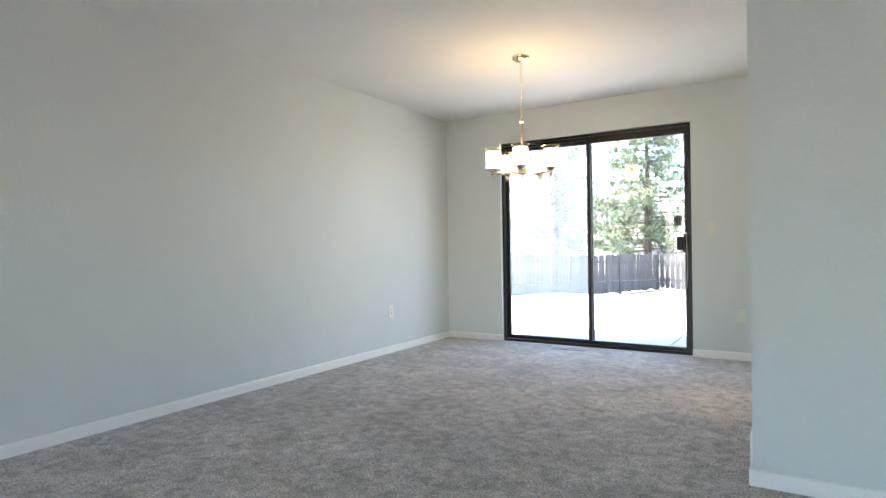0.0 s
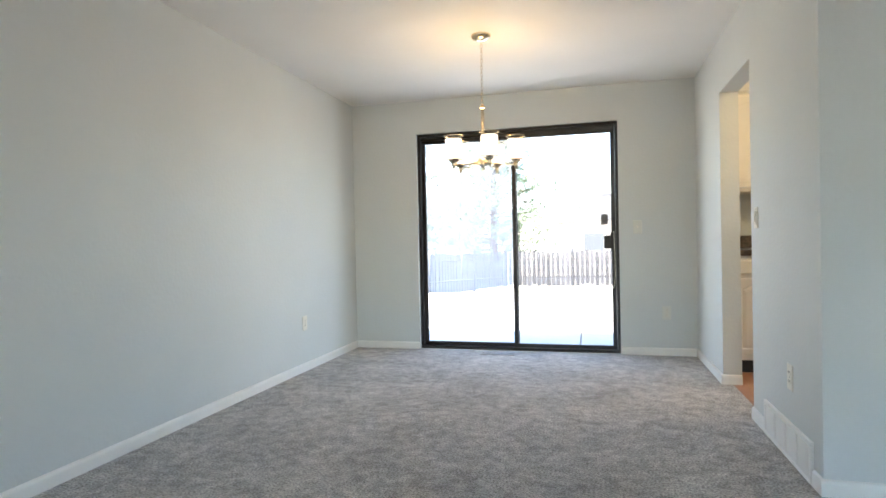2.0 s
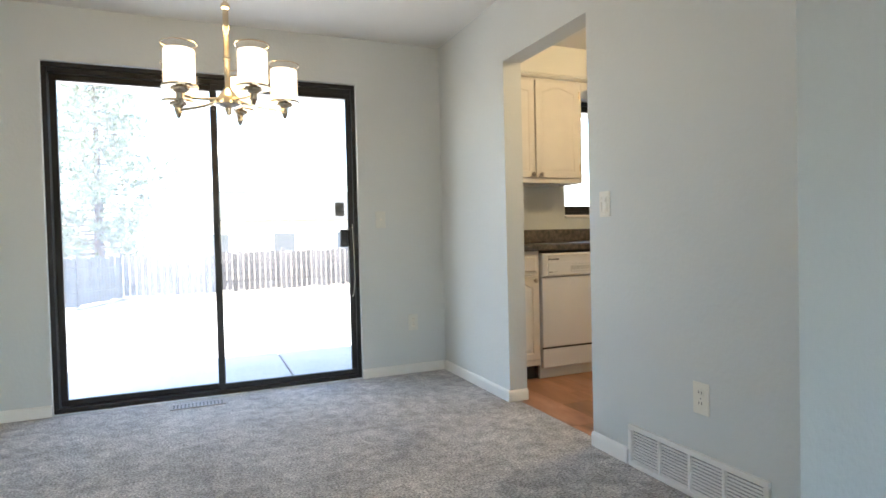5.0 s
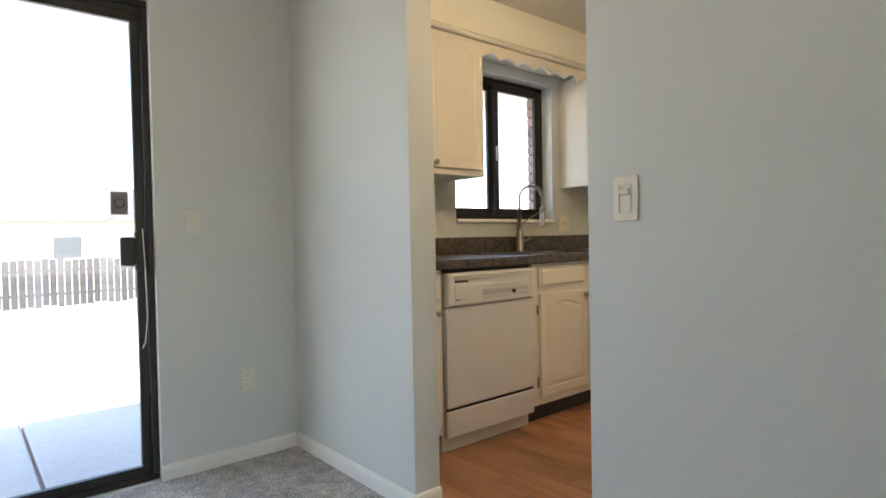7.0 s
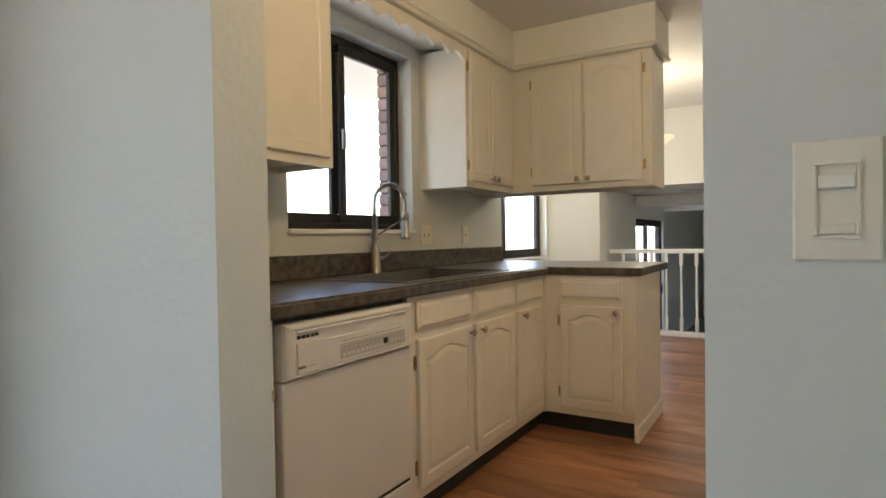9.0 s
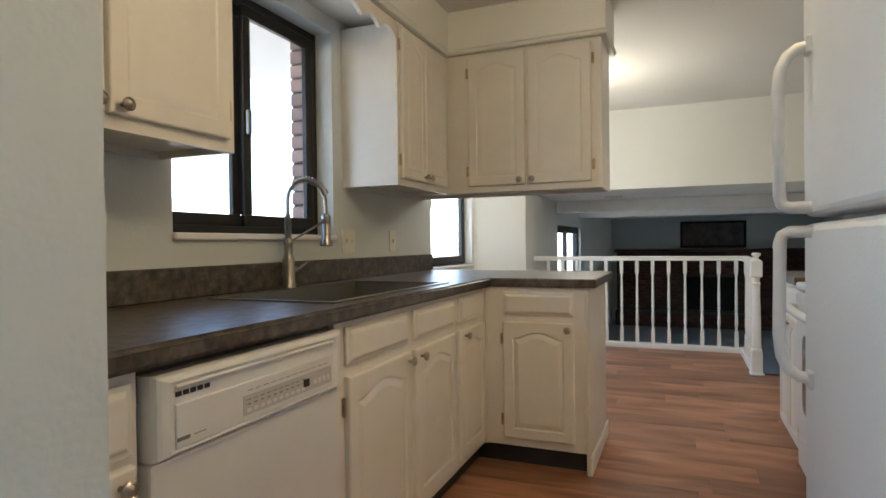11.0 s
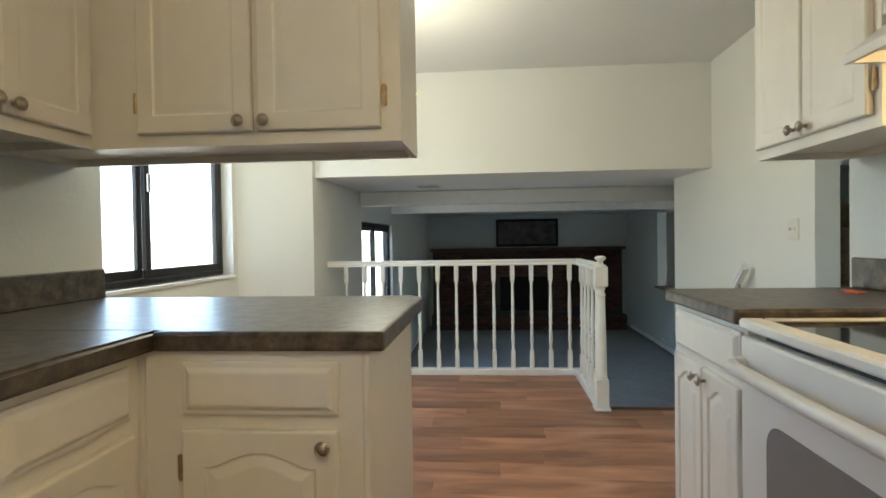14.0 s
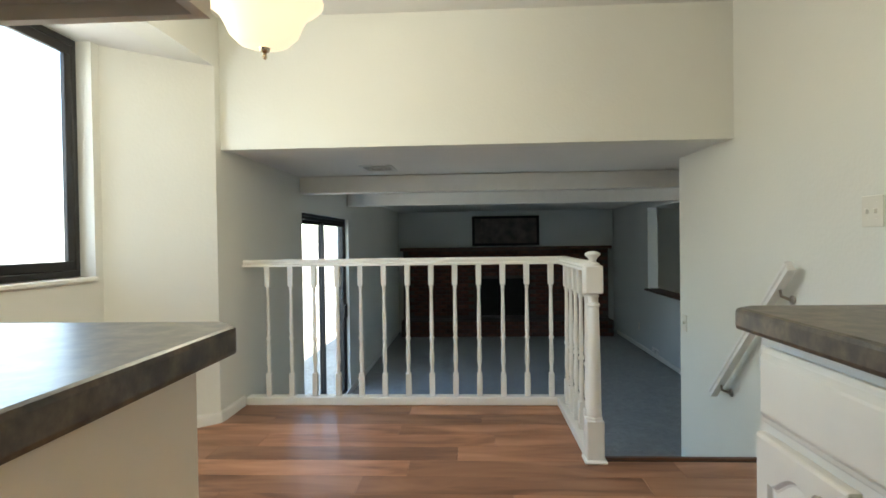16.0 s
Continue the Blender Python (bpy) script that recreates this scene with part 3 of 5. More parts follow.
base_body(c, 0.312)
drawer_front(c, 0.03, 0.294, 0.72, 0.846)
cab_door(c, 0.03, 0.294, 0.142, 0.703, (0.262, 0.675), "l")
# sink cabinet
c = thing("base_cabinet", "cream-painted sink cabinet with two arched doors", "cabinet", 1.064, FRONT, 0, 0, GL)
base_body(c, 0.932, top=0.66)
drawer_front(c, 0.050, 0.453, 0.735, 0.846)
drawer_front(c, 0.503, 0.898, 0.735, 0.846)
cab_door(c, 0.050, 0.468, 0.142, 0.703, (0.439, 0.675), "l")
cab_door(c, 0.500, 0.903, 0.142, 0.703, (0.540, 0.675), "r")
# narrow cabinet at the inner corner
c = thing("base_cabinet", "narrow cream-painted base cabinet at the inner corner", "cabinet", 1.997, FRONT, 0, 0, GL)
base_body(c, 0.400, kick_r=0.0525)
drawer_front(c, 0.023, 0.345, 0.735, 0.846)
cab_door(c, 0.020, 0.348, 0.142, 0.703, (0.073, 0.678), "r")
# peninsula cabinet, faces the room to the west
c = thing("base_cabinet", "cream-painted peninsula cabinet with one arched door", "cabinet", 2.395, 5.904, 0, -90, GL)
base_body(c, 0.49, 0.62, kick_l=0.06)
part("back_panel", box(-0.612, 0.6205, 0.001, 0.49, 0.632, 0.872), CABINET, c, "plain cream back panel")
drawer_front(c, 0.098, 0.437, 0.735, 0.846)
cab_door(c, 0.098, 0.437, 0.142, 0.703, (0.411, 0.675), "l")
part("corner_filler", box(-0.002, -0.010, 0.1, 0.012, 0.002, 0.872), CABINET, c)
part("end_panel", box(0.4905, -0.004, 0.001, 0.503, 0.633, 0.872, bev=0.002), CABINET, c, "plain cream end panel down to the floor")
part("end_baseboard", box(0.5035, -0.005, 0.001, 0.516, 0.63, 0.085, bev=0.004), TRIM, c)
# south side
c = thing("base_cabinet", "narrow white-painted base cabinet with paired arched doors", "cabinet", 3.262, 4.50, 0, 180, GL)
base_body(c, 0.550, 0.61)
drawer_front(c, 0.022, 0.528, 0.722, 0.852)
cab_door(c, 0.022, 0.268, 0.125, 0.703, (0.243, 0.672), "l", 0.035)
cab_door(c, 0.282, 0.528, 0.125, 0.703, (0.307, 0.672), "r", 0.035)
c = thing("base_cabinet", "cream-painted base cabinet beside the stove", "cabinet", 1.940, 4.50, 0, 180, GL)
base_body(c, 0.93, 0.61)
drawer_front(c, 0.03, 0.44, 0.722, 0.852)
drawer_front(c, 0.46, 0.87, 0.722, 0.852)
cab_door(c, 0.03, 0.44, 0.125, 0.703, (0.40, 0.672), "l")
cab_door(c, 0.46, 0.87, 0.125, 0.703, (0.50, 0.672), "r")

GU = "kitchen wall cabinets"
UB, UT = 1.357, 2.122


def upper(w, depth, x, y, rz, label, doors, z0=UB, end_l=0.0):
    c = thing("wall_cabinet", label, "cabinet", x, y, z0, rz, GU)
    h = UT - z0
    part("face_frame", box(0, 0, 0.0, w, 0.019, h, bev=0.0006), CABINET, c)
    for a in (0.0, w - 0.018):
        part("side_panel", box(a, 0.0191, 0.0, a + 0.018, depth, h), CABINET, c)
    part("carcass", box(0.0181, 0.0191, 0.022, w - 0.0181, depth - 0.0001, h), CABINET, c, "cream carcass with a recessed bottom")
    part("back_rail", box(0.0181, depth - 0.019, 0.0, w - 0.0181, depth - 0.0001, 0.0219), CABINET, c)
    for a, b, k, hs in doors:
        cab_door(c, a, b, 0.034, h - 0.020, (k, 0.058) if k else None, hs, 0.034, relief=0.38)
    return c


upper(0.912, 0.30, 0.122, 6.22, 0, "cream-painted wall cabinet with two arched doors", [(0.03, 0.488, 0.462, "l"), (0.500, 0.880, 0.530, "r")], z0=1.357)
upper(0.603, 0.30, 2.096, 6.22, 0, "cream-painted corner wall cabinet", [(0.026, 0.285, 0.262, "l"), (0.293, 0.572, 0.318, "r")], z0=1.360)
upper(1.148, 0.33, 2.70, 6.519, -90, "cream-painted wall cabinet hanging over the peninsula",
      [(0.436, 0.752, 0.724, "l"), (0.768, 1.096, 0.792, "r")], z0=1.360)
upper(0.64, 0.315, 3.32, 4.20, 180, "white-painted wall cabinet with paired doors", [(0.02, 0.305, 0.278, "l"), (0.318, 0.610, 0.345, "r")])
upper(0.775, 0.315, 2.678, 4.20, 180, "white-painted short cabinet over the range hood", [(0.025, 0.38, 0.34, "l"), (0.395, 0.75, 0.43, "r")], z0=1.621)
upper(0.93, 0.315, 1.90, 4.20, 180, "white-painted wall cabinet beside the hood", [(0.025, 0.455, 0.42, "l"), (0.475, 0.905, 0.51, "r")])

# soffits with a moulding
setting("soffit_north", box(0.118, 6.19, 2.152, 2.70, 6.519, 2.359), CREAM, "cream boxed soffit over the cabinets")
setting("soffit_peninsula", box(2.70 - 0.03, 5.345, 2.152, 3.06, 6.519, 2.359), CREAM, "cream boxed soffit over the peninsula cabinets")
setting("soffit_south", box(0.118, 3.881, 2.152, 3.349, 4.23, 2.359), CREAM, "cream boxed soffit over the cabinets")
for n, b in (("trim_north", (0.12, 6.182, 2.123, 2.69, 6.30, 2.151)), ("trim_peninsula", (2.658, 5.332, 2.1245, 3.075, 6.240, 2.1500)), ("trim_south", (0.12, 4.12, 2.123, 3.345, 4.240, 2.151))):
    setting(n, box(*b, bev=0.012), CREAM, "cream painted moulding under the soffit")

# scalloped valance over the sink
loop = [(1.036, 2.121), (1.036, 2.04)]
nsc = 7
for i in range(nsc):
    a = 1.036 + (2.094 - 1.036) * i / nsc
    wv = (2.094 - 1.036) / nsc
    for k in range(1, 9):
        f = k / 8
        loop.append((a + wv * f, 2.04 + 0.034 * math.sin(math.pi * f)))
loop.append((2.094, 2.121))
v = thing("valance", "cream scalloped wooden valance over the sink window", "valance", 0, 0, 0)
part("board", prism(loop, 6.222, 6.240, "y"), CABINET, v)

# ---- counters ----
def counter_edge(bm, pts, z=0.913, drop=0.04):
    """A laminate top with a rolled front edge: outline pts from above."""
    b2 = prism(pts, z - drop, z, "z")
    bmesh.ops.bevel(b2, geom=[e for e in b2.edges], offset=0.008, segments=2, affect="EDGES", profile=0.6)
    merge(bm, b2)
    return bm


ct = thing("countertop", "dark brown mottled laminate counter with a sink cut-out and a backsplash", "countertop", 0, 0, 0)
SX0, SX1, SY0, SY1 = 1.125, 1.990, 5.945, 6.395
b = slab("z", 0.869, 0.913, 0.122, 2.40, 5.866, 6.519, [(SX0, SX1, SY0, SY1)])
bmesh.ops.bevel(b, geom=[e for e in b.edges if all(abs(v.co.y - 5.866) < 1e-4 for v in e.verts) and abs(e.verts[0].co.z - e.verts[1].co.z) < 1e-4],
                offset=0.009, segments=3, affect="EDGES")
part("top", b, COUNTER, ct)
part("peninsula_top", counter_edge(bmesh.new(), [(2.378, 5.365), (3.085, 5.365), (3.145, 5.41), (3.145, 6.519), (2.401, 6.519), (2.401, 5.867), (2.378, 5.867)], drop=0.043), COUNTER, ct)
part("backsplash", box(0.122, 6.499, 0.9135, 3.135, 6.519, 1.016, bev=0.004), COUNTER, ct)
ct = thing("countertop", "dark brown mottled laminate counter beside the stove", "countertop", 0, 0, 0)
part("top", counter_edge(bmesh.new(), [(2.708, 3.881), (3.31, 3.881), (3.31, 4.50), (3.28, 4.535), (2.708, 4.535)]), COUNTER, ct)
part("backsplash", box(2.708, 3.881, 0.9135, 3.31, 3.90, 1.016, bev=0.004), COUNTER, ct)
ct = thing("countertop", "dark brown mottled laminate counter between stove and refrigerator", "countertop", 0, 0, 0)
part("top", counter_edge(bmesh.new(), [(1.01, 3.881), (1.936, 3.881), (1.936, 4.535), (1.01, 4.535)]), COUNTER, ct)
part("backsplash", box(1.01, 3.881, 0.9135, 1.936, 3.90, 1.016, bev=0.004), COUNTER, ct)

# ---- sink and faucet ----
sk = thing("kitchen_sink", "stainless steel drop-in sink with one deep bowl", "sink", (SX0 + SX1) / 2, (SY0 + SY1) / 2, 0.913)
hw, hd = (SX1 - SX0) / 2, (SY1 - SY0) / 2
bm = bmesh.new()
for a in ((-hw - 0.014, -hd - 0.014, hw + 0.014, -hd + 0.012), (-hw - 0.014, hd - 0.012, hw + 0.014, hd + 0.014), (-hw - 0.014, -hd + 0.012, -hw + 0.012, hd - 0.012), (hw - 0.012, -hd + 0.012, hw + 0.014, hd - 0.012)):
    add_box(bm, a[0], a[1], 0.0005, a[2], a[3], 0.005, bev=0.0015)
part("rim", bm, STEEL, sk)
for a, b_ in ((-hw + 0.004, hw - 0.004),):
    bm = bmesh.new()
    lo = [(a, -hd + 0.004), (b_, -hd + 0.004), (b_, hd - 0.004), (a, hd - 0.004)]
    r0 = [bm.verts.new((u, v_, 0.002)) for u, v_ in lo]
    cx, cy = (a + b_) / 2, 0
    r1 = [bm.verts.new((cx + (u - cx) * 0.96, cy + (v_ - cy) * 0.94, -0.17)) for u, v_ in lo]
    r2 = [bm.verts.new((cx + (u - cx) * 0.85, cy + (v_ - cy) * 0.8, -0.19)) for u, v_ in lo]
    for p, q in ((r0, r1), (r1, r2)):
        for i in range(4):
            bm.faces.new((p[i], p[(i + 1) % 4], q[(i + 1) % 4], q[i]))
    bm.faces.new(r2[::-1])
    part("bowl", bm, STEEL, sk)

fx, fy = 1.585, 6.455
fa = thing("kitchen_faucet", "brushed nickel spring-neck kitchen faucet beside the sink", "faucet", fx, fy, 0.9135)
part("base", lathe([(0.029, 0), (0.029, 0.006), (0.0245, 0.012), (0.0235, 0.115), (0.0215, 0.122), (0.0165, 0.130), (0.0165, 0.168), (0.0185, 0.172),
                    (0.0185, 0.186), (0.0165, 0.190), (0.0165, 0.196), (0.008, 0.198)], 24), NICKEL, fa, "", True)
lv = lathe([(0.011, 0.0), (0.011, 0.030), (0.009, 0.036), (0.002, 0.038)], 14, (0.018, 0, 0.072), "x")
tube([(0.050, 0.0, 0.072), (0.066, -0.006, 0.076), (0.092, -0.014, 0.092), (0.108, -0.018, 0.106)], [0.006, 0.0055, 0.0045, 0.0035], 8, lv)
part("lever", lv, NICKEL, fa, "", True)
# the hose rises inside a tight coil, then arches over inside an open spring towards the sink
dx, dy, R_ARC, TOP = 0.62, -0.78, 0.075, 0.352
rise_pts = [Vector((0, 0, 0.196 + 0.012 * k)) for k in range(9)]
arch_pts = [Vector((0, 0, 0.292 + 0.015 * k)) for k in range(4)]
for k in range(0, 19):
    a = math.pi * 0.86 * k / 18
    u = R_ARC - R_ARC * math.cos(a)
    arch_pts.append(Vector((dx * u, dy * u, TOP + R_ARC * 1.08 * math.sin(a))))
end = arch_pts[-1]
drop = Vector((dx * 2 * R_ARC, dy * 2 * R_ARC, 0.0))
hose_pts = rise_pts + arch_pts + [end.lerp(Vector((drop.x, drop.y, TOP - 0.01)), 0.7), Vector((drop.x, drop.y, TOP - 0.03)), Vector((drop.x, drop.y, TOP - 0.075))]
part("hose", tube(hose_pts, 0.0068, 8), NICKEL, fa, "", True)


def coil(path, turns, radius, wire):
    lens = [0.0]
    for a, b in zip(path, path[1:]):
        lens.append(lens[-1] + (b - a).length)
    side, pts = Vector((dy, -dx, 0)).normalized(), []
    for k in range(turns * 9 + 1):
        at = lens[-1] * k / (turns * 9)
        i = min(max(q for q in range(len(lens)) if lens[q] <= at + 1e-9), len(path) - 2)
        p = path[i].lerp(path[i + 1], (at - lens[i]) / max(lens[i + 1] - lens[i], 1e-6))
        up = (path[i + 1] - path[i]).normalized().cross(side).normalized()
        a = 2 * math.pi * k / 9
        pts.append(p + radius * (math.cos(a) * side + math.sin(a) * up))
    return tube(pts, wire, 5)


part("lower_coil", coil(rise_pts, 15, 0.0125, 0.0024), NICKEL, fa, "tightly wound coil", True)
part("spring", coil(arch_pts, 25, 0.0140, 0.0019), NICKEL, fa, "open coiled spring", True)
w_end = (end - arch_pts[-2]).normalized()
part("ferrule", tube([end - w_end * 0.006, end + w_end * 0.014], [0.0155, 0.0155], 14), NICKEL, fa, "", True)
part("spray_head", lathe([(0.008, 0.004), (0.0165, 0.0), (0.0180, -0.006), (0.0180, -0.030), (0.0165, -0.033), (0.0180, -0.037), (0.0185, -0.098),
                          (0.0245, -0.108), (0.0255, -0.122), (0.0215, -0.126), (0.002, -0.126)], 22, (drop.x, drop.y, TOP - 0.062)), NICKEL, fa, "", True)
part("support_arm", tube([(0.0, 0, 0.179), (drop.x * 0.93, drop.y * 0.93, TOP - 0.088)], 0.0042, 8), NICKEL, fa, "", True)

# ---- dishwasher ----
dw = thing("dishwasher", "white built-in dishwasher with a slim control strip", "dishwasher", 0.438, 5.905, 0)
W = 0.622
part("body", box(0.004, 0.03, 0.09, W - 0.004, 0.58, 0.80), WHITE, dw)
# dark strip put in for the shade between body and counter
part("top_gap_shade", box(0.003, 0.012, 0.801, W - 0.003, 0.03, 0.868), DARK, dw, "dark strip for the shaded gap under the counter")
dr = part("door", box(0.006, -0.020, 0.218, W - 0.006, 0.028, 0.690, bev=0.006, seg=2), WHITE, dw)
loops = []
for inset, zb, zt, d in ((0.0, 0.694, 0.851, -0.028), (0.0, 0.694, 0.851, 0.020), (0.006, 0.697, 0.847, 0.030), (0.014, 0.700, 0.842, 0.034),
                         (0.030, 0.703, 0.836, 0.036), (0.042, 0.706, 0.829, 0.031)):
    loops.append([(0.006 + inset, -d, zb), (W - 0.006 - inset, -d, zb), (W - 0.006 - inset, -d, zt), (0.006 + inset, -d, zt)])
bm = loops_mesh(loops)
bmesh.ops.recalc_face_normals(bm, faces=bm.faces)
cp = part("control_panel", bm, WHITE, dw)
part("raised_field", box(0.050, -0.0345, 0.7065, W - 0.052, -0.030, 0.792, bev=0.0035, seg=2), WHITE, cp)
part("upper_lip", box(0.050, -0.0385, 0.821, W - 0.052, -0.030, 0.8285, bev=0.003, seg=2), WHITE, cp)
for i in range(5):
    part("button", box(0.052 + i * 0.0175, -0.0325, 0.805, 0.0665 + i * 0.0175, -0.0308, 0.8145, bev=0.0006), DARK, cp)
part("key_strip", box(0.226, -0.0355, 0.720, 0.560, -0.0342, 0.764, bev=0.0006), mat("pale_grey_strip", (0.50, 0.50, 0.49), 0.4), cp, "pale grey strip of keys")
for i in range(10):
    u = 0.236 + i * 0.0215
    part("key", box(u, -0.0362, 0.726, u + 0.014, -0.0354, 0.734, bev=0.0003), WHITE, cp)
    part("key_mark", box(u + 0.003, -0.0362, 0.742, u + 0.012, -0.0354, 0.7445), GREYTXT, cp)
    part("key_mark", box(u + 0.0, -0.0362, 0.752, u + 0.014, -0.0354, 0.7535), GREYTXT, cp)
for i in range(4):
    part("key", box(0.478 + i * 0.020, -0.0362, 0.731, 0.490 + i * 0.020, -0.0354, 0.743, bev=0.0003), WHITE, cp)
part("display", box(0.437, -0.0368, 0.732, 0.461, -0.0353, 0.751, bev=0.0005), DARK, cp, "small dark display")
for i in range(12):
    part("key_mark", box(0.240 + i * 0.026, -0.0353, 0.772, 0.256 + i * 0.026, -0.0344, 0.7735), GREYTXT, cp)
part("badge", box(0.040 + 0.012, -0.0355, 0.7215, 0.082, -0.0343, 0.7285), GREYTXT, cp)
part("badge", box(0.092, -0.0353, 0.7245, 0.122, -0.0343, 0.726), GREYTXT, cp)
part("seam", box(0.012, -0.0125, 0.205, W - 0.012, 0.0, 0.2175), DARK, dw, "dark seam")
part("lower_panel", box(0.006, -0.016, 0.078, W - 0.006, 0.02, 0.2045, bev=0.005), WHITE, dw)
part("toe_panel", box(0.006, 0.03, 0.002, W - 0.006, 0.05, 0.089), PLASTIC, dw)

# ---- stove ----
st = thing("stove", "white electric range with a black glass cooktop", "stove", 2.700, 4.507, 0, 180)
W = 0.756
part("body", box(0.002, 0.03, 0.06, W - 0.002, 0.645, 0.866, bev=0.004), WHITE, st)
bm = bmesh.new()
for a in ((0, -0.022, W, 0.035), (0, 0.595, W, 0.645), (0, 0.035, 0.03, 0.595), (W - 0.03, 0.035, W, 0.595)):
    add_box(bm, a[0], a[1], 0.867, a[2], a[3], 0.893, bev=0.006)
tp = part("cooktop_frame", bm, WHITE, st)
part("cooktop_glass", box(0.031, 0.036, 0.867, W - 0.031, 0.594, 0.889), BLACKGLASS, st, "black ceramic glass")
door = part("oven_door", box(0.012, -0.022, 0.235, W - 0.012, 0.028, 0.853, bev=0.008, seg=2), WHITE, st)
wl = []
for (cx, cz), a0 in (((W - 0.18, 0.625), 0), ((0.205, 0.625), 90), ((0.205, 0.40), 180), ((W - 0.18, 0.40), 270)):
    for k in range(6):
        a = radians(a0 + 90 * k / 5)
        wl.append((cx + 0.055 * math.cos(a), cz + 0.055 * math.sin(a)))
part("oven_window", prism(wl, -0.0245, -0.0215, "y"), OVENGLASS, door, "grey rounded oven window")
hd_ = tube([(0.035, -0.022, 0.78), (0.038, -0.052, 0.783), (0.07, -0.066, 0.785), (W / 2, -0.072, 0.786), (W - 0.07, -0.066, 0.785), (W - 0.038, -0.052, 0.783), (W - 0.035, -0.022, 0.78)], 0.017, 12)
part("handle", hd_, WHITE, door, "wide white bar handle", True)
for a in (0.026, W - 0.054):
    part("handle_bracket", box(a, -0.056, 0.764, a + 0.026, -0.0225, 0.802, bev=0.008, seg=2), WHITE, door)
part("drawer", box(0.012, -0.018, 0.075, W - 0.012, 0.028, 0.222, bev=0.006), WHITE, st)
# near-black strip that draws the recess under the cooktop as shade
part("gap", box(0.10, 0.000, 0.8535, W - 0.02, 0.029, 0.8665), DARK, st, "dark strip for the shaded vent gap under the cooktop")
part("backguard", box(0.0, 0.59, 0.894, W, 0.645, 1.03, bev=0.01), WHITE, st)
part("foot_panel", box(0.03, 0.06, 0.0, W - 0.03, 0.09, 0.06), DARK, st)

# ---- range hood ----
h = thing("range_hood", "white under-cabinet range hood with a glowing lamp", "range hood", 2.676, 4.290, 1.505, 180)
W = 0.765
prof = [(0.0, 0.0), (0.0, 0.022), (0.12, 0.113), (0.405, 0.113), (0.405, 0.0), (0.393, 0.0), (0.393, 0.04), (0.012, 0.025), (0.012, 0.0)]
bm = prism([(p, q) for p, q in prof], 0.0, W, "x")
part("shell", bm, WHITE, h)
for a in (0.001, W - 0.013):
    part("end_plate", prism([(0.002, 0.001), (0.002, 0.0205), (0.121, 0.111), (0.403, 0.111), (0.403, 0.001)], a, a + 0.012, "x"), WHITE, h)
part("lens", box(0.30, 0.25, 0.012, W - 0.30, 0.36, 0.030, bev=0.003), HOODLENS, h, "warm glowing lens")
for a, c_, d_ in ((0.30, 0.36, 0.045), (0.42, 0.50, 0.045), (0.42, 0.50, 0.07)):
    part("label", box(a - 0.2, 0.07 + d_, 0.0262, c_ - 0.2, 0.082 + d_, 0.0275), GREYTXT, h)
bulb(2.30, 4.06, 1.49, 0.7, (1.0, 0.62, 0.24), 0.04)

# ---- refrigerator ----
f = thing("refrigerator", "white top-freezer refrigerator with long white handles", "refrigerator", 0.975, 4.722, 0, 180)
W = 0.78
part("body", box(0.003, 0.0, 0.03, W - 0.003, 0.74, 1.70, bev=0.008), FRIDGE, f)
fd = part("freezer_door", box(0.0, -0.068, 1.126, W, -0.004, 1.70, bev=0.014, seg=3), FRIDGE, f)
ld = part("fresh_food_door", box(0.0, -0.068, 0.10, W, -0.004, 1.114, bev=0.014, seg=3), FRIDGE, f)
part("grille", box(0.01, -0.03, 0.012, W - 0.01, 0.0, 0.095, bev=0.004), GREYTXT, f)
for d, z, sg, ln in ((fd, 1.142, 1, 0.285), (ld, 1.098, -1, 0.262)):
    pts = [(0.07, -0.060, z), (0.07, -0.102, z), (0.07, -0.113, z + sg * 0.006), (0.07, -0.117, z + sg * 0.02), (0.07, -0.119, z + sg * (ln - 0.075)),
           (0.07, -0.115, z + sg * (ln - 0.035)), (0.07, -0.104, z + sg * (ln - 0.012)), (0.07, -0.088, z + sg * ln), (0.07, -0.062, z + sg * (ln + 0.004))]
    part("handle", tube(pts, 0.0108, 12), FRIDGE, d, "slim white bow handle", True)
    part("handle_mount", box(0.053, -0.076, z + sg * (ln + 0.004) - 0.016, 0.087, -0.066, z + sg * (ln + 0.004) + 0.016, bev=0.003), FRIDGE, d)
part("door_hinge", box(W - 0.10, -0.05, 1.1145, W - 0.02, -0.01, 1.1255, bev=0.002), NICKEL, f)

# ---- railing and stairs ----
STEPTAN = mat("tan_step_carpet", (0.30, 0.22, 0.13), 0.95, var=0.2, scale=18, fine=0.3, fscale=110, bump=0.3, bscale=120, spec=0.1)
rl = thing("railing", "white painted L-shaped railing with turned balusters above the family room", "railing", 0, 0, 0)
RX, RY = 5.86, 4.45
bprof = [(0.0150, 0.140), (0.0115, 0.150), (0.0100, 0.158), (0.0125, 0.166), (0.0100, 0.174), (0.0110, 0.190), (0.0155, 0.222), (0.0148, 0.250),
         (0.0112, 0.335), (0.0105, 0.352), (0.0160, 0.362), (0.0160, 0.372), (0.0105, 0.382), (0.0135, 0.420), (0.0130, 0.460), (0.0100, 0.640),
         (0.0095, 0.675), (0.0130, 0.686), (0.0105, 0.694), (0.0155, 0.706)]


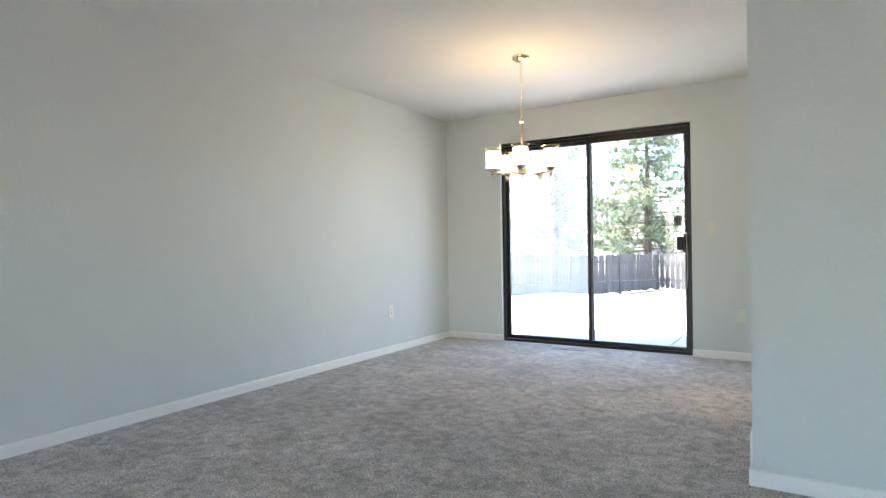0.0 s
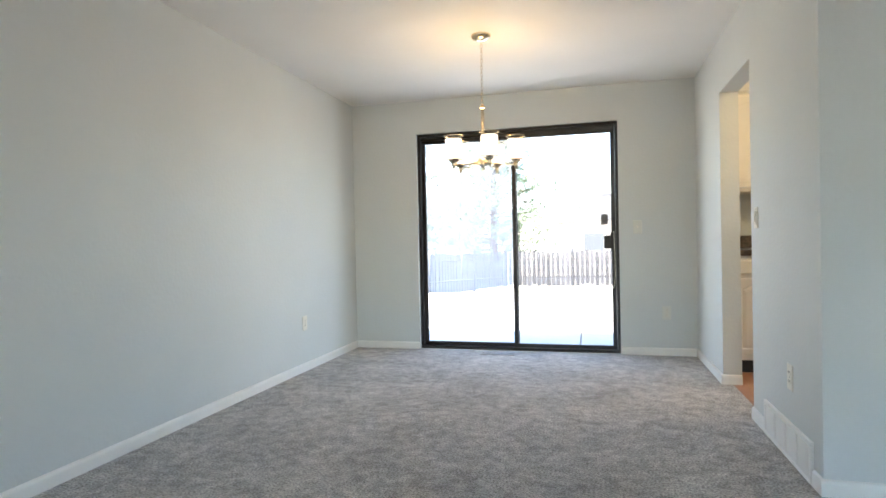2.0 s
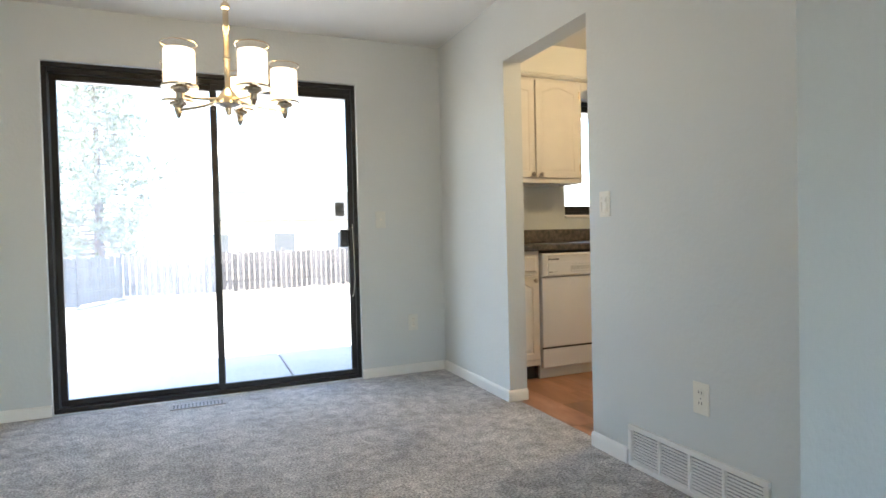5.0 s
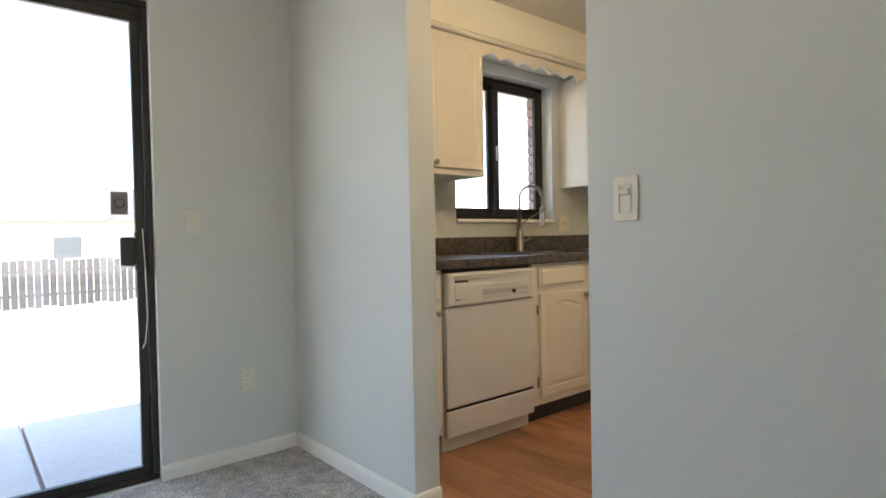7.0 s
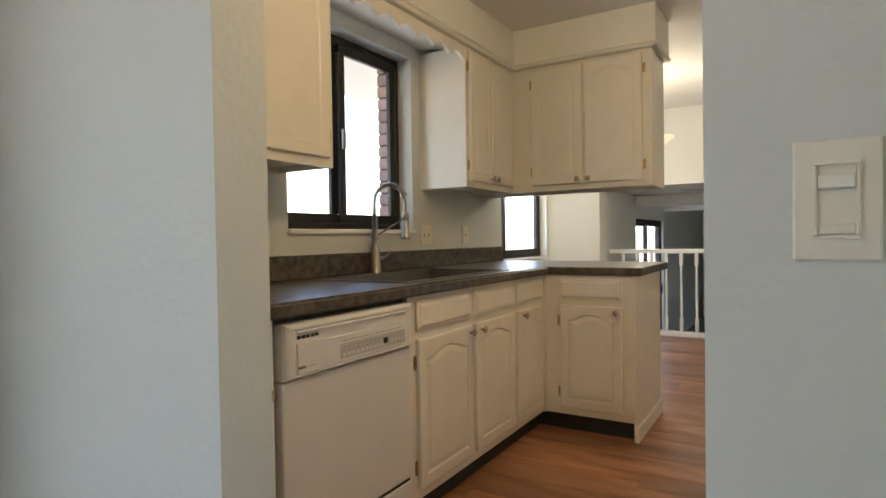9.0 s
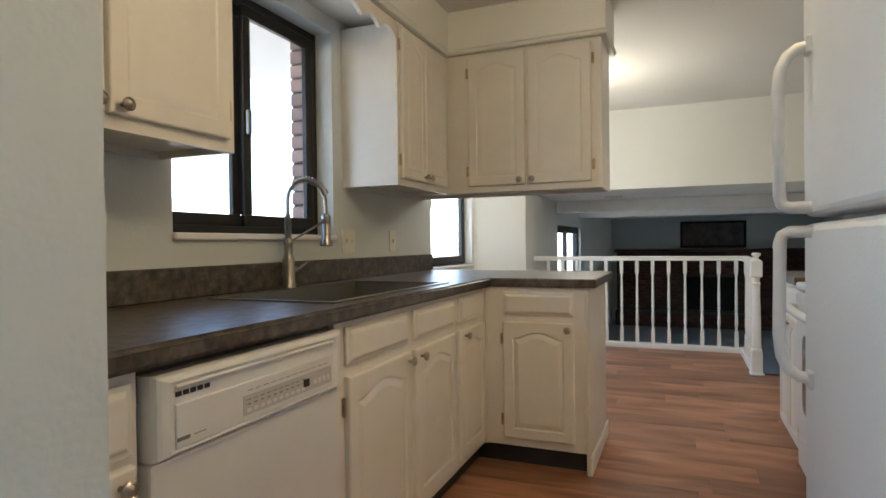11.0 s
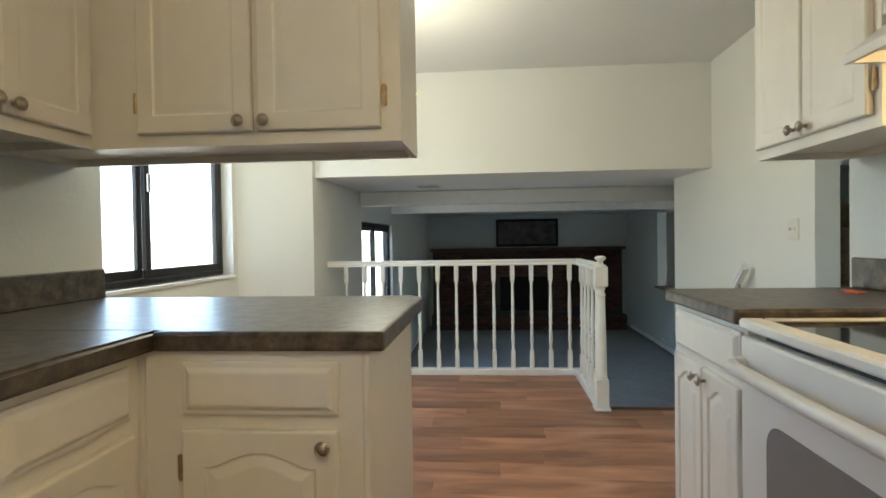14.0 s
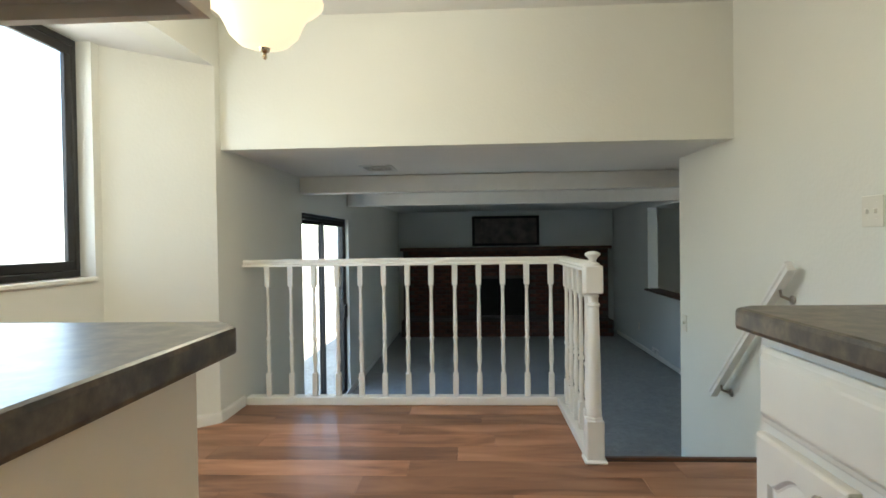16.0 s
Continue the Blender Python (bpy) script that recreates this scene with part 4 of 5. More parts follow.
def baluster(x, y, z):
    bm = lathe(bprof, 12, (x, y, z))
    add_box(bm, x - 0.0175, y - 0.0175, z - 0.004, x + 0.0175, y + 0.0175, z + 0.146, bev=0.004)
    add_box(bm, x - 0.0175, y - 0.0175, z + 0.700, x + 0.0175, y + 0.0175, z + 0.834, bev=0.004)
    return part("baluster", bm, TRIM, rl, "", True)


for i in range(13):
    baluster(RX, 4.52 + i * 0.1505, 0.055)
for i in range(5):
    baluster(5.08 + i * 0.152, RY, 0.055)
rail_prof = [(-0.032, 0.0), (0.032, 0.0), (0.032, 0.012), (0.022, 0.018), (0.026, 0.034), (0.018, 0.046), (-0.018, 0.046), (-0.026, 0.034), (-0.022, 0.018), (-0.032, 0.012)]
part("hand_rail", prism([(RX + u, 0.885 + w) for u, w in rail_prof], RY - 0.03, 6.478, "y"), TRIM, rl)
part("hand_rail", prism([(RY + u, 0.885 + w) for u, w in rail_prof], 4.965, RX - 0.034, "x"), TRIM, rl)
part("bottom_rail", box(RX - 0.04, RY - 0.035, 0.001, RX + 0.045, 6.466, 0.052, bev=0.005), TRIM, rl)
part("bottom_rail", box(4.965, RY - 0.035, 0.001, RX - 0.041, RY + 0.04, 0.052, bev=0.005), TRIM, rl)
nw = part("newel_post", box(4.885, RY - 0.04, 0.001, 4.965, RY + 0.04, 0.20, bev=0.005), TRIM, rl, "turned newel post with a ball finial")
bm = lathe([(0.038, 0.198), (0.038, 0.208), (0.032, 0.214), (0.036, 0.224), (0.034, 0.232), (0.0335, 0.250), (0.0315, 0.45), (0.027, 0.70), (0.0265, 0.722),
            (0.031, 0.727), (0.031, 0.737), (0.024, 0.742), (0.0235, 0.765), (0.030, 0.774), (0.024, 0.780), (0.034, 0.790)], 24, (4.925, RY, 0))
add_box(bm, 4.884, RY - 0.041, 0.784, 4.966, RY + 0.041, 0.915, bev=0.006)
lathe([(0.034, 0.913), (0.033, 0.922), (0.018, 0.930), (0.0165, 0.938), (0.022, 0.950), (0.034, 0.960), (0.036, 0.967), (0.033, 0.972), (0.020, 0.979), (0.002, 0.981)], 24, (4.925, RY, 0), "z", bm)
part("turned_shaft", bm, TRIM, nw, "", True)
part("shoe", box(4.872, RY - 0.052, 0.0005, 4.978, RY + 0.052, 0.018, bev=0.006), TRIM, nw)

for i in range(3):
    z = -0.19 * (i + 1)
    x = 4.98 + 0.26 * i
    s = setting("step_down", box(x, 3.531, LOW, x + 0.285, 4.399, z, bev=0.012), FAMCARPET, "carpeted step down to the family room")
setting("stair_nosing", box(4.955, 3.531, -0.03, 4.985, 4.395, 0.004, bev=0.005), mat("nosing_wood", (0.13, 0.055, 0.03), 0.4, var=0.3, scale=10), "brown wooden stair nosing")
setting("landing_stair_riser", box(4.962, 3.531, LOW, 4.979, 4.399, -0.031), FAMCARPET, "carpeted riser")
for i in range(9):
    setting("step_up", box(4.4 + 0.26 * i, 2.301, -0.05, 4.4 + 0.26 * (i + 1), 3.409, 0.19 * (i + 1), bev=0.012), STEPTAN, "tan carpeted step up to the upper floor")

hr = thing("wall_handrail", "cream painted wall handrail on a pewter bracket beside the steps", "handrail", 0, 3.531, 0)
a, b = Vector((4.86, 0.065, 0.905)), Vector((5.70, 0.065, 0.115))
d = (b - a).normalized()
up = Vector((-d.z, 0, d.x))
bm = bmesh.new()
sec = [(-0.022, -0.035), (0.022, -0.035), (0.022, -0.01), (0.014, 0.0), (0.022, 0.012), (0.022, 0.03), (0.012, 0.038), (-0.012, 0.038), (-0.022, 0.03), (-0.022, 0.012), (-0.014, 0.0), (-0.022, -0.01)]
ra = [bm.verts.new(a + Vector((0, u * 0.85, 0)) + up * w_ * 0.72) for u, w_ in sec]
rb = [bm.verts.new(b + Vector((0, u * 0.85, 0)) + up * w_ * 0.72) for u, w_ in sec]
bm.faces.new(ra), bm.faces.new(rb[::-1])
for i in range(len(sec)):
    j = (i + 1) % len(sec)
    bm.faces.new((ra[i], rb[i], rb[j], ra[j]))
bmesh.ops.recalc_face_normals(bm, faces=bm.faces)
part("rail", bm, TRIM, hr)
for f_ in (0.12, 0.88):
    p = a.lerp(b, f_) - up * 0.025
    bm = tube([p, p + Vector((0.0, -0.005, -0.03)), Vector((p.x + 0.01, 0.012, p.z - 0.05))], 0.007, 8)
    lathe([(0.022, 0.0), (0.022, 0.006), (0.014, 0.012)], 14, (p.x + 0.01, 0.001, p.z - 0.05), "y", bm)
    part("bracket", bm, PEWTER, hr, "pewter bracket", True)

# ---- lamps ----
CX, CY = -1.535, 4.99
ch = thing("chandelier", "brass-toned five-light chandelier with frosted glass cylinder shades hanging from a chain", "chandelier", CX, CY, 0)
part("canopy", lathe([(0.002, 2.318), (0.03, 2.322), (0.058, 2.338), (0.064, 2.35), (0.064, 2.3598)], 24), BRASS, ch, "", True)
zc, i = 2.318, 0
while zc > 1.905:
    pts = []
    for k in range(12):
        a = 2 * math.pi * k / 12
        u, w_ = 0.0075 * math.cos(a), 0.015 * math.sin(a)
        pts.append((u, 0, zc - 0.013 + w_) if i % 2 else (0, u, zc - 0.013 + w_))
    part("chain_link", tube(pts, 0.0017, 5, closed=True), BRASS, ch, "", True)
    zc -= 0.0225
    i += 1
part("stem", lathe([(0.004, 1.91), (0.016, 1.90), (0.018, 1.885), (0.011, 1.878), (0.011, 1.70), (0.014, 1.695), (0.014, 1.685), (0.011, 1.68), (0.011, 1.58),
                    (0.018, 1.57), (0.030, 1.555), (0.052, 1.528), (0.055, 1.512), (0.034, 1.503), (0.012, 1.498), (0.009, 1.475), (0.002, 1.472)][::-1], 20), BRASS, ch, "", True)
for i in range(5):
    a = radians(-69 + 72 * i)
    u, w_ = math.cos(a), math.sin(a)
    r = 0.214
    arm = part("arm", tube([(0.03 * u, 0.03 * w_, 1.53), (0.11 * u, 0.11 * w_, 1.515), (0.175 * u, 0.175 * w_, 1.508), (r * u, r * w_, 1.508)], 0.0065, 8), BRASS, ch, "", True)
    part("socket_cup", lathe([(0.003, 1.474), (0.008, 1.479), (0.010, 1.490), (0.014, 1.494), (0.014, 1.514), (0.020, 1.520), (0.030, 1.524), (0.032, 1.531), (0.061, 1.533), (0.0625, 1.541), (0.01, 1.543)], 18, (r * u, r * w_, 0)), BRASS, arm, "", True)
    sh = [(0.030, 1.544), (0.050, 1.546), (0.052, 1.556), (0.052, 1.663), (0.049, 1.668), (0.030, 1.664)]
    part("inner_shade", lathe(sh, 20, (r * u, r * w_, 0)), FROST, arm, "glowing frosted glass cylinder", True)
    bm = bmesh.new()
    rows = []
    for rr, z in ((0.059, 1.543), (0.059, 1.688), (0.061, 1.688), (0.061, 1.543)):
        rows.append([bm.verts.new((r * u + rr * math.cos(2 * math.pi * k / 24), r * w_ + rr * math.sin(2 * math.pi * k / 24), z)) for k in range(24)])
    for q in range(4):
        A_, B_ = rows[q], rows[(q + 1) % 4]
        for k in range(24):
            bm.faces.new((A_[k], A_[(k + 1) % 24], B_[(k + 1) % 24], B_[k]))
    o = part("outer_shade", bm, CLEARSHADE, arm, "clear glass cylinder", True)
    o.visible_shadow = False
    part("shade_ring", tube([(r * u + 0.060 * math.cos(2 * math.pi * k / 24), r * w_ + 0.060 * math.sin(2 * math.pi * k / 24), 1.689) for k in range(24)], 0.0022, 5, closed=True), BRASS, arm, "", True)
bulb(CX, CY, 1.83, 1.25, (1.0, 0.64, 0.26), 0.10)

nl = thing("pendant_lamp", "glowing alabaster glass bowl pendant with a brass finial", "lamp", 4.15, 5.70, 0)
bprof2 = [(0.004, 1.70), (0.05, 1.702), (0.085, 1.715), (0.115, 1.745), (0.13, 1.78), (0.15, 1.815), (0.185, 1.84), (0.20, 1.852), (0.20, 1.857), (0.18, 1.85), (0.14, 1.825), (0.02, 1.80)]
bw = part("bowl", lathe(bprof2, 32), ALABASTER, nl, "", True)
bw.visible_shadow = False
part("finial", lathe([(0.002, 1.660), (0.008, 1.666), (0.009, 1.674), (0.005, 1.68), (0.016, 1.688), (0.02, 1.6995)], 16), BRASS, nl, "", True)
part("stem", lathe([(0.006, 1.80), (0.006, 2.30), (0.012, 2.305), (0.06, 2.335), (0.065, 2.3598)], 16), BRASS, nl, "", True)
for i in range(3):
    a = radians(90 + 120 * i)
    pts = [(0.185 * math.cos(a), 0.185 * math.sin(a), 1.85), (0.18 * math.cos(a), 0.18 * math.sin(a), 1.90), (0.13 * math.cos(a), 0.13 * math.sin(a), 1.925), (0.05 * math.cos(a), 0.05 * math.sin(a), 2.05), (0.006, 0, 2.16)]
    part("arm", tube(pts, 0.005, 8), BRASS, nl, "", True)
bulb(4.15, 5.70, 1.79, 3.2, (1.0, 0.90, 0.70), 0.12)

kl = thing("ceiling_light", "glowing frosted glass dome on the kitchen ceiling", "lamp", 0.85, 4.95, 0)
part("pan", lathe([(0.15, 2.3598), (0.15, 2.345), (0.145, 2.34), (0.02, 2.34)][::-1], 28), BRASS, kl, "", True)
part("dome", lathe([(0.004, 2.262), (0.06, 2.268), (0.105, 2.29), (0.13, 2.315), (0.138, 2.3395), (0.02, 2.3395)], 28), ALABASTER, kl, "", True)
bulb(0.85, 4.95, 2.20, 3.4, (1.0, 0.73, 0.41), 0.12)

# ---- fireplace wall ----
fp = thing("fireplace", "dark red brick fireplace with wooden mantel and raised hearth", "fireplace", 13.5, 0, LOW)
bm = slab("x", -0.195, -0.001, 2.45, 6.36, 0.0, 1.60, [(3.95, 4.95, 0.32, 1.05)])
part("mortar_core", bm, MORTAR, fp)
part("firebox", slab("x", -0.004, -0.002, 3.95, 4.95, 0.32, 1.05), SOOT, fp, "sooty black firebox")
part("hearth", box(-0.62, 2.45, 0.0, -0.196, 6.36, 0.30, bev=0.01), MORTAR, fp)
part("mantel", box(-0.33, 2.40, 1.601, -0.001, 6.40, 1.66, bev=0.008), DARKWOOD, fp, "dark stained wooden mantel shelf")
me_b = bpy.data.meshes.new("brick")
b_ = box(-0.012, 0.0, 0.0, 0.012, 0.20, 0.058, bev=0.003)
b_.to_mesh(me_b), b_.free()
me_b.materials.append(BRICK)
for r in range(23):
    z = 0.005 + r * 0.069
    if z + 0.058 > 1.6:
        break
    y = 2.455 + (0.105 if r % 2 else 0.0)
    while y + 0.2 < 6.36:
        inside = z < 0.30 or (3.75 < y < 4.95 and 0.27 < z < 1.05)
        if not inside:
            o = new("brick", me_b)
            o.parent, o.location = fp, (-0.2, y, z)
        y += 0.212
for r in range(4):
    y = 2.455 + (0.105 if r % 2 else 0)
    while y + 0.2 < 6.36:
        o = new("brick", me_b)
        o.parent, o.location = fp, (-0.625, y, 0.008 + r * 0.071)
        y += 0.212

pc = thing("framed_picture", "dark framed landscape picture on the wall above the mantel", "picture", 13.49, 0, 0)
part("picture_frame", frame_ring(3.72, 5.02, 0.92, 1.50, 0.05, -0.03, 0.0, "x"), SOOT, pc)
part("canvas", box(-0.015, 3.765, 0.965, -0.005, 4.975, 1.455), PICDARK, pc, "murky dark painting")

setting("half_wall_cap", box(8.58, 2.12, 0.221, 11.299, 2.36, 0.25, bev=0.006), DARKWOOD, "dark wooden cap on the half wall")

# ---- small fixtures ----
PLATEPAINT = mat("dull_ivory_plastic", (0.66, 0.66, 0.60), 0.4, var=0.04, scale=20)
def plate(x, y, z, rz, label, kind_, w=0.072, h=0.116, face=None):
    """A wall plate facing -y before it is turned by rz."""
    t = thing("wall_" + kind_, label, kind_.replace("_", " "), x, y, z, rz)
    part("plate", box(-w / 2, -0.006, -h / 2, w / 2, -0.0005, h / 2, bev=0.002), face or PLASTIC, t)
    if kind_ == "outlet":
        for s in (-0.02, 0.02):
            o = part("socket", lathe([(0.016, -0.0005), (0.016, -0.0075), (0.015, -0.008)], 14, (0, 0, s), "y"), PLASTIC, t)
            for q in (-0.006, 0.006):
                part("slot", box(q - 0.0012, -0.0088, s - 0.001, q + 0.0012, -0.0078, s + 0.008), DARK, o)
        part("screw", lathe([(0.003, -0.006), (0.003, -0.0072)], 8, (0, 0, 0), "y"), NICKEL, t)
    elif kind_ == "dimmer":
        part("bezel", frame_ring(-0.0185, 0.0185, -0.036, 0.036, 0.0035, -0.010, -0.0055, bev=0.001), PLASTIC, t)
        part("slider", box(-0.0145, -0.014, 0.010, 0.0145, -0.006, 0.024, bev=0.002), PLASTIC, t)
        part("switch_bar", box(-0.0145, -0.0095, -0.032, 0.0145, -0.006, -0.022, bev=0.001), PLASTIC, t)
        for s in (-0.048, 0.048):
            part("screw", lathe([(0.003, -0.006), (0.003, -0.0072)], 8, (0, 0, s), "y"), PLASTIC, t)
    else:
        n = 2 if w > 0.1 else 1
        for i in range(n):
            u = 0 if n == 1 else (-0.023, 0.023)[i]
            part("toggle", box(u - 0.005, -0.016, -0.008, u + 0.005, -0.005, 0.010, bev=0.0015), PLASTIC, t)
            for s in (-0.03, 0.03):
                part("screw", lathe([(0.003, -0.006), (0.003, -0.0072)], 8, (u, 0, s), "y"), PLASTIC, t)
    return t


plate(-0.475, NORTH, 1.11, 0, "dull ivory light switch beside the sliding door", "switch", face=PLATEPAINT)
plate(-0.25, NORTH, 0.367, 0, "dull ivory duplex wall outlet near the floor", "outlet", face=PLATEPAINT)
plate(0.0, 4.667, 1.108, -90, "ivory dimmer switch beside the kitchen opening", "dimmer", w=0.069, h=0.113)
plate(0.0, 4.15, 0.375, -90, "ivory duplex wall outlet above the air grille", "outlet")
plate(WEST, 5.46, 0.385, 90, "ivory duplex wall outlet near the floor", "outlet")
plate(2.135, NORTH, 1.10, 0, "ivory double switch above the backsplash", "switch", w=0.116)
plate(2.60, NORTH, 1.10, 0, "ivory light switch above the backsplash", "switch")
plate(4.42, 3.53, 1.125, 180, "ivory double switch on the cream wall", "switch", w=0.116)
plate(6.317, 3.53, 0.44, 180, "ivory light switch low beside the steps", "switch")
plate(2.98, 3.88, 1.12, 180, "ivory duplex outlet above the counter", "outlet")
plate(11.8, 2.3, LOW + 0.35, 180, "ivory outlet near the floor", "outlet")

g = thing("wall_air_grille", "white louvred return-air grille at floor level", "air grille", 0.0, 4.53, 0.0, -90)
W, H = 0.655, 0.175
part("frame", frame_ring(0.0, W, 0.0, H, 0.022, -0.016, -0.0005), TRIM, g)
# dark sheet on the wall: the duct's shade as colour
part("backing", box(0.02, -0.003, 0.02, W - 0.02, -0.001, H - 0.02), GREYTXT, g, "dark sheet in place of the shaded duct behind the slats")
for i in range(3):
    u = 0.022 + (W - 0.044) * (i + 1) / 4
    part("divider", box(u - 0.006, -0.014, 0.022, u + 0.006, -0.003, H - 0.022), TRIM, g)
for q in range(4):
    ua = 0.022 + (W - 0.044) * q / 4 + (0.006 if q else 0)
    ub = 0.022 + (W - 0.044) * (q + 1) / 4 - (0.006 if q < 3 else 0)
    for k in range(10):
        z = 0.026 + k * 0.0128
        bm = prism([(-0.0145, z), (-0.013, z - 0.0015), (-0.005, z + 0.003), (-0.0055, z + 0.005)], ua, ub, "x")
        part("slat", bm, TRIM, g)

rg = thing("wall_register", "small white louvred register low on the family room wall", "wall vent", 10.93, 2.3, -0.755, 180)
part("frame", frame_ring(-0.16, 0.16, 0.0, 0.14, 0.018, -0.010, -0.0005), TRIM, rg)
# thin dark sheet standing in for the shaded duct
part("backing", box(-0.145, -0.003, 0.015, 0.145, -0.001, 0.125), GREYTXT, rg, "dark sheet in place of the shaded duct behind the slats")
for i in range(7):
    part("slat", box(-0.143, -0.008, 0.022 + i * 0.0145, 0.143, -0.003, 0.030 + i * 0.0145), TRIM, rg)

fv = thing("floor_vent", "grey-brown floor register in the carpet by the sliding door", "floor vent", -1.69, 6.365, 0.0)
part("plate", box(-0.155, -0.05, 0.0005, 0.155, 0.05, 0.006, bev=0.002), mat("vent_metal", (0.30, 0.27, 0.23), 0.5, 0.2), fv)
for i in range(14):
    for s in (-0.022, 0.022):
        part("slot", box(-0.14 + i * 0.0205, s - 0.016, 0.0045, -0.132 + i * 0.0205, s + 0.016, 0.0066), DARK, fv)

cv = thing("ceiling_vent", "white ceiling register in the family room", "ceiling vent", 6.60, 5.72, FAM_CEIL)
bm = bmesh.new()
for a in ((-0.17, -0.125, 0.17, -0.10), (-0.17, 0.10, 0.17, 0.125), (-0.17, -0.10, -0.12, 0.10), (0.12, -0.10, 0.17, 0.10)):
    add_box(bm, a[0], a[1], -0.006, a[2], a[3], -0.001, bev=0.002)
part("frame", bm, WHITE, cv)
# near-black sheet in place of the duct's shade
part("backing", box(-0.12, -0.10, -0.003, 0.12, 0.10, -0.001), DARK, cv, "dark sheet in place of the shaded duct behind the slats")
for i in range(3):
    part("slat", box(-0.075 + i * 0.07, -0.10, -0.005, -0.055 + i * 0.07, 0.10, -0.0035), TRIM, cv)

pk = thing("paper_packet", "small folded red paper packet on the counter", "packet", 3.10, 4.02, 0.9135, 20)
bm = bmesh.new()
add_box(bm, -0.035, -0.018, 0.0, 0.035, 0.018, 0.003, bev=0.001)
part("sheet", bm, mat("red_paper", (0.45, 0.06, 0.02), 0.6, var=0.3, scale=40), pk)
part("flap", prism([(-0.03, 0.0032), (0.012, 0.0032), (0.02, 0.010), (-0.02, 0.007)], -0.012, 0.012, "y"), mat("orange_paper", (0.5, 0.12, 0.03), 0.6), pk)


# ---- outside ----
def ground_height(x, y):
    s = min(max((x - 3.0) / 3.0, 0), 1)
    near = -0.12 - 0.72 * s * s * (3 - 2 * s)
    f = min(max((y - 9) / 9.0, 0), 1)
    far = -0.45
    return near + (far - near) * f * f * (3 - 2 * f)


bm = bmesh.new()
xs = [-4000, -400, -60, -30] + [-20 + i for i in range(41)] + [30, 60, 400, 4000]
ys = [-4000, -400, -60, -20, -8, 0, 6.0, 6.66] + [7.2 + 0.8 * i for i in range(24)] + [30, 45, 80, 400, 4000]
gv = [[bm.verts.new((x, y, ground_height(x, y) if y > 6.5 else -1.2)) for x in xs] for y in ys]
for r in range(len(ys) - 1):
    for q in range(len(xs) - 1):
        bm.faces.new((gv[r][q], gv[r][q + 1], gv[r + 1][q + 1], gv[r + 1][q]))
setting("ground", bm, GROUND, "dry bright yard ground")
pt = thing("patio", "pale concrete patio slabs outside the glass doors", "patio", 0, 0, 0, kind="structure")
for i in range(-3, 4):
    for j in range(4):
        x, y = i * 2.0 - 1.0, 6.74 + j * 2.0
        z = max(ground_height(xx, yy) for xx in (x, x + 2) for yy in (y, y + 2))
        if x + 2 <= 3.2:
            part("slab", box(x + 0.008, y + 0.008, z - 0.1, x + 1.992, y + 1.992, z + 0.03, bev=0.008), CONCRETE, pt)

# fence: boards between posts
fe = thing("fence", "weathered grey board fence round the yard, darkened to look shaded", "fence", 0, 0, 0)
me_f = bpy.data.meshes.new("board")
b_ = box(-0.065, -0.01, 0.0, 0.065, 0.01, 1.08, bev=0.003)
b_.to_mesh(me_f), b_.free()
me_f.materials.append(FENCEWOOD)
me_p = bpy.data.meshes.new("post")
b_ = box(-0.05, -0.05, -0.1, 0.05, 0.05, 1.2, bev=0.006)
b_.to_mesh(me_p), b_.free()
me_p.materials.append(FENCEWOOD)


def fence_run(x0, y0, x1, y1, gap):
    n = int(math.hypot(x1 - x0, y1 - y0) / gap)
    ang = math.degrees(math.atan2(y1 - y0, x1 - x0))
    for i in range(n + 1):
        f = i / n
        x, y = x0 + (x1 - x0) * f, y0 + (y1 - y0) * f
        o = new("board", me_f)
        o.parent = fe
        o.matrix_basis = pose(x, y, ground_height(x, y) + 0.03 + random.uniform(-0.03, 0.03), random.uniform(-1, 1), 0, ang)
        if i % 14 == 0:
            o = new("post", me_p)
            o.parent = fe
            o.matrix_basis = pose(x, y + 0.07, ground_height(x, y), 0, 0, ang)
    for h in (0.3, 0.85):
        part("rail", tube([(x0, y0 + 0.04, ground_height(x0, y0) + h), (x1, y1 + 0.04, ground_height(x1, y1) + h)], 0.035, 6), FENCEWOOD, fe)


fence_run(-6.2, 12.0, -3.6, 19.6, 0.142)
fence_run(-3.6, 19.7, 12.0, 21.0, 0.150)


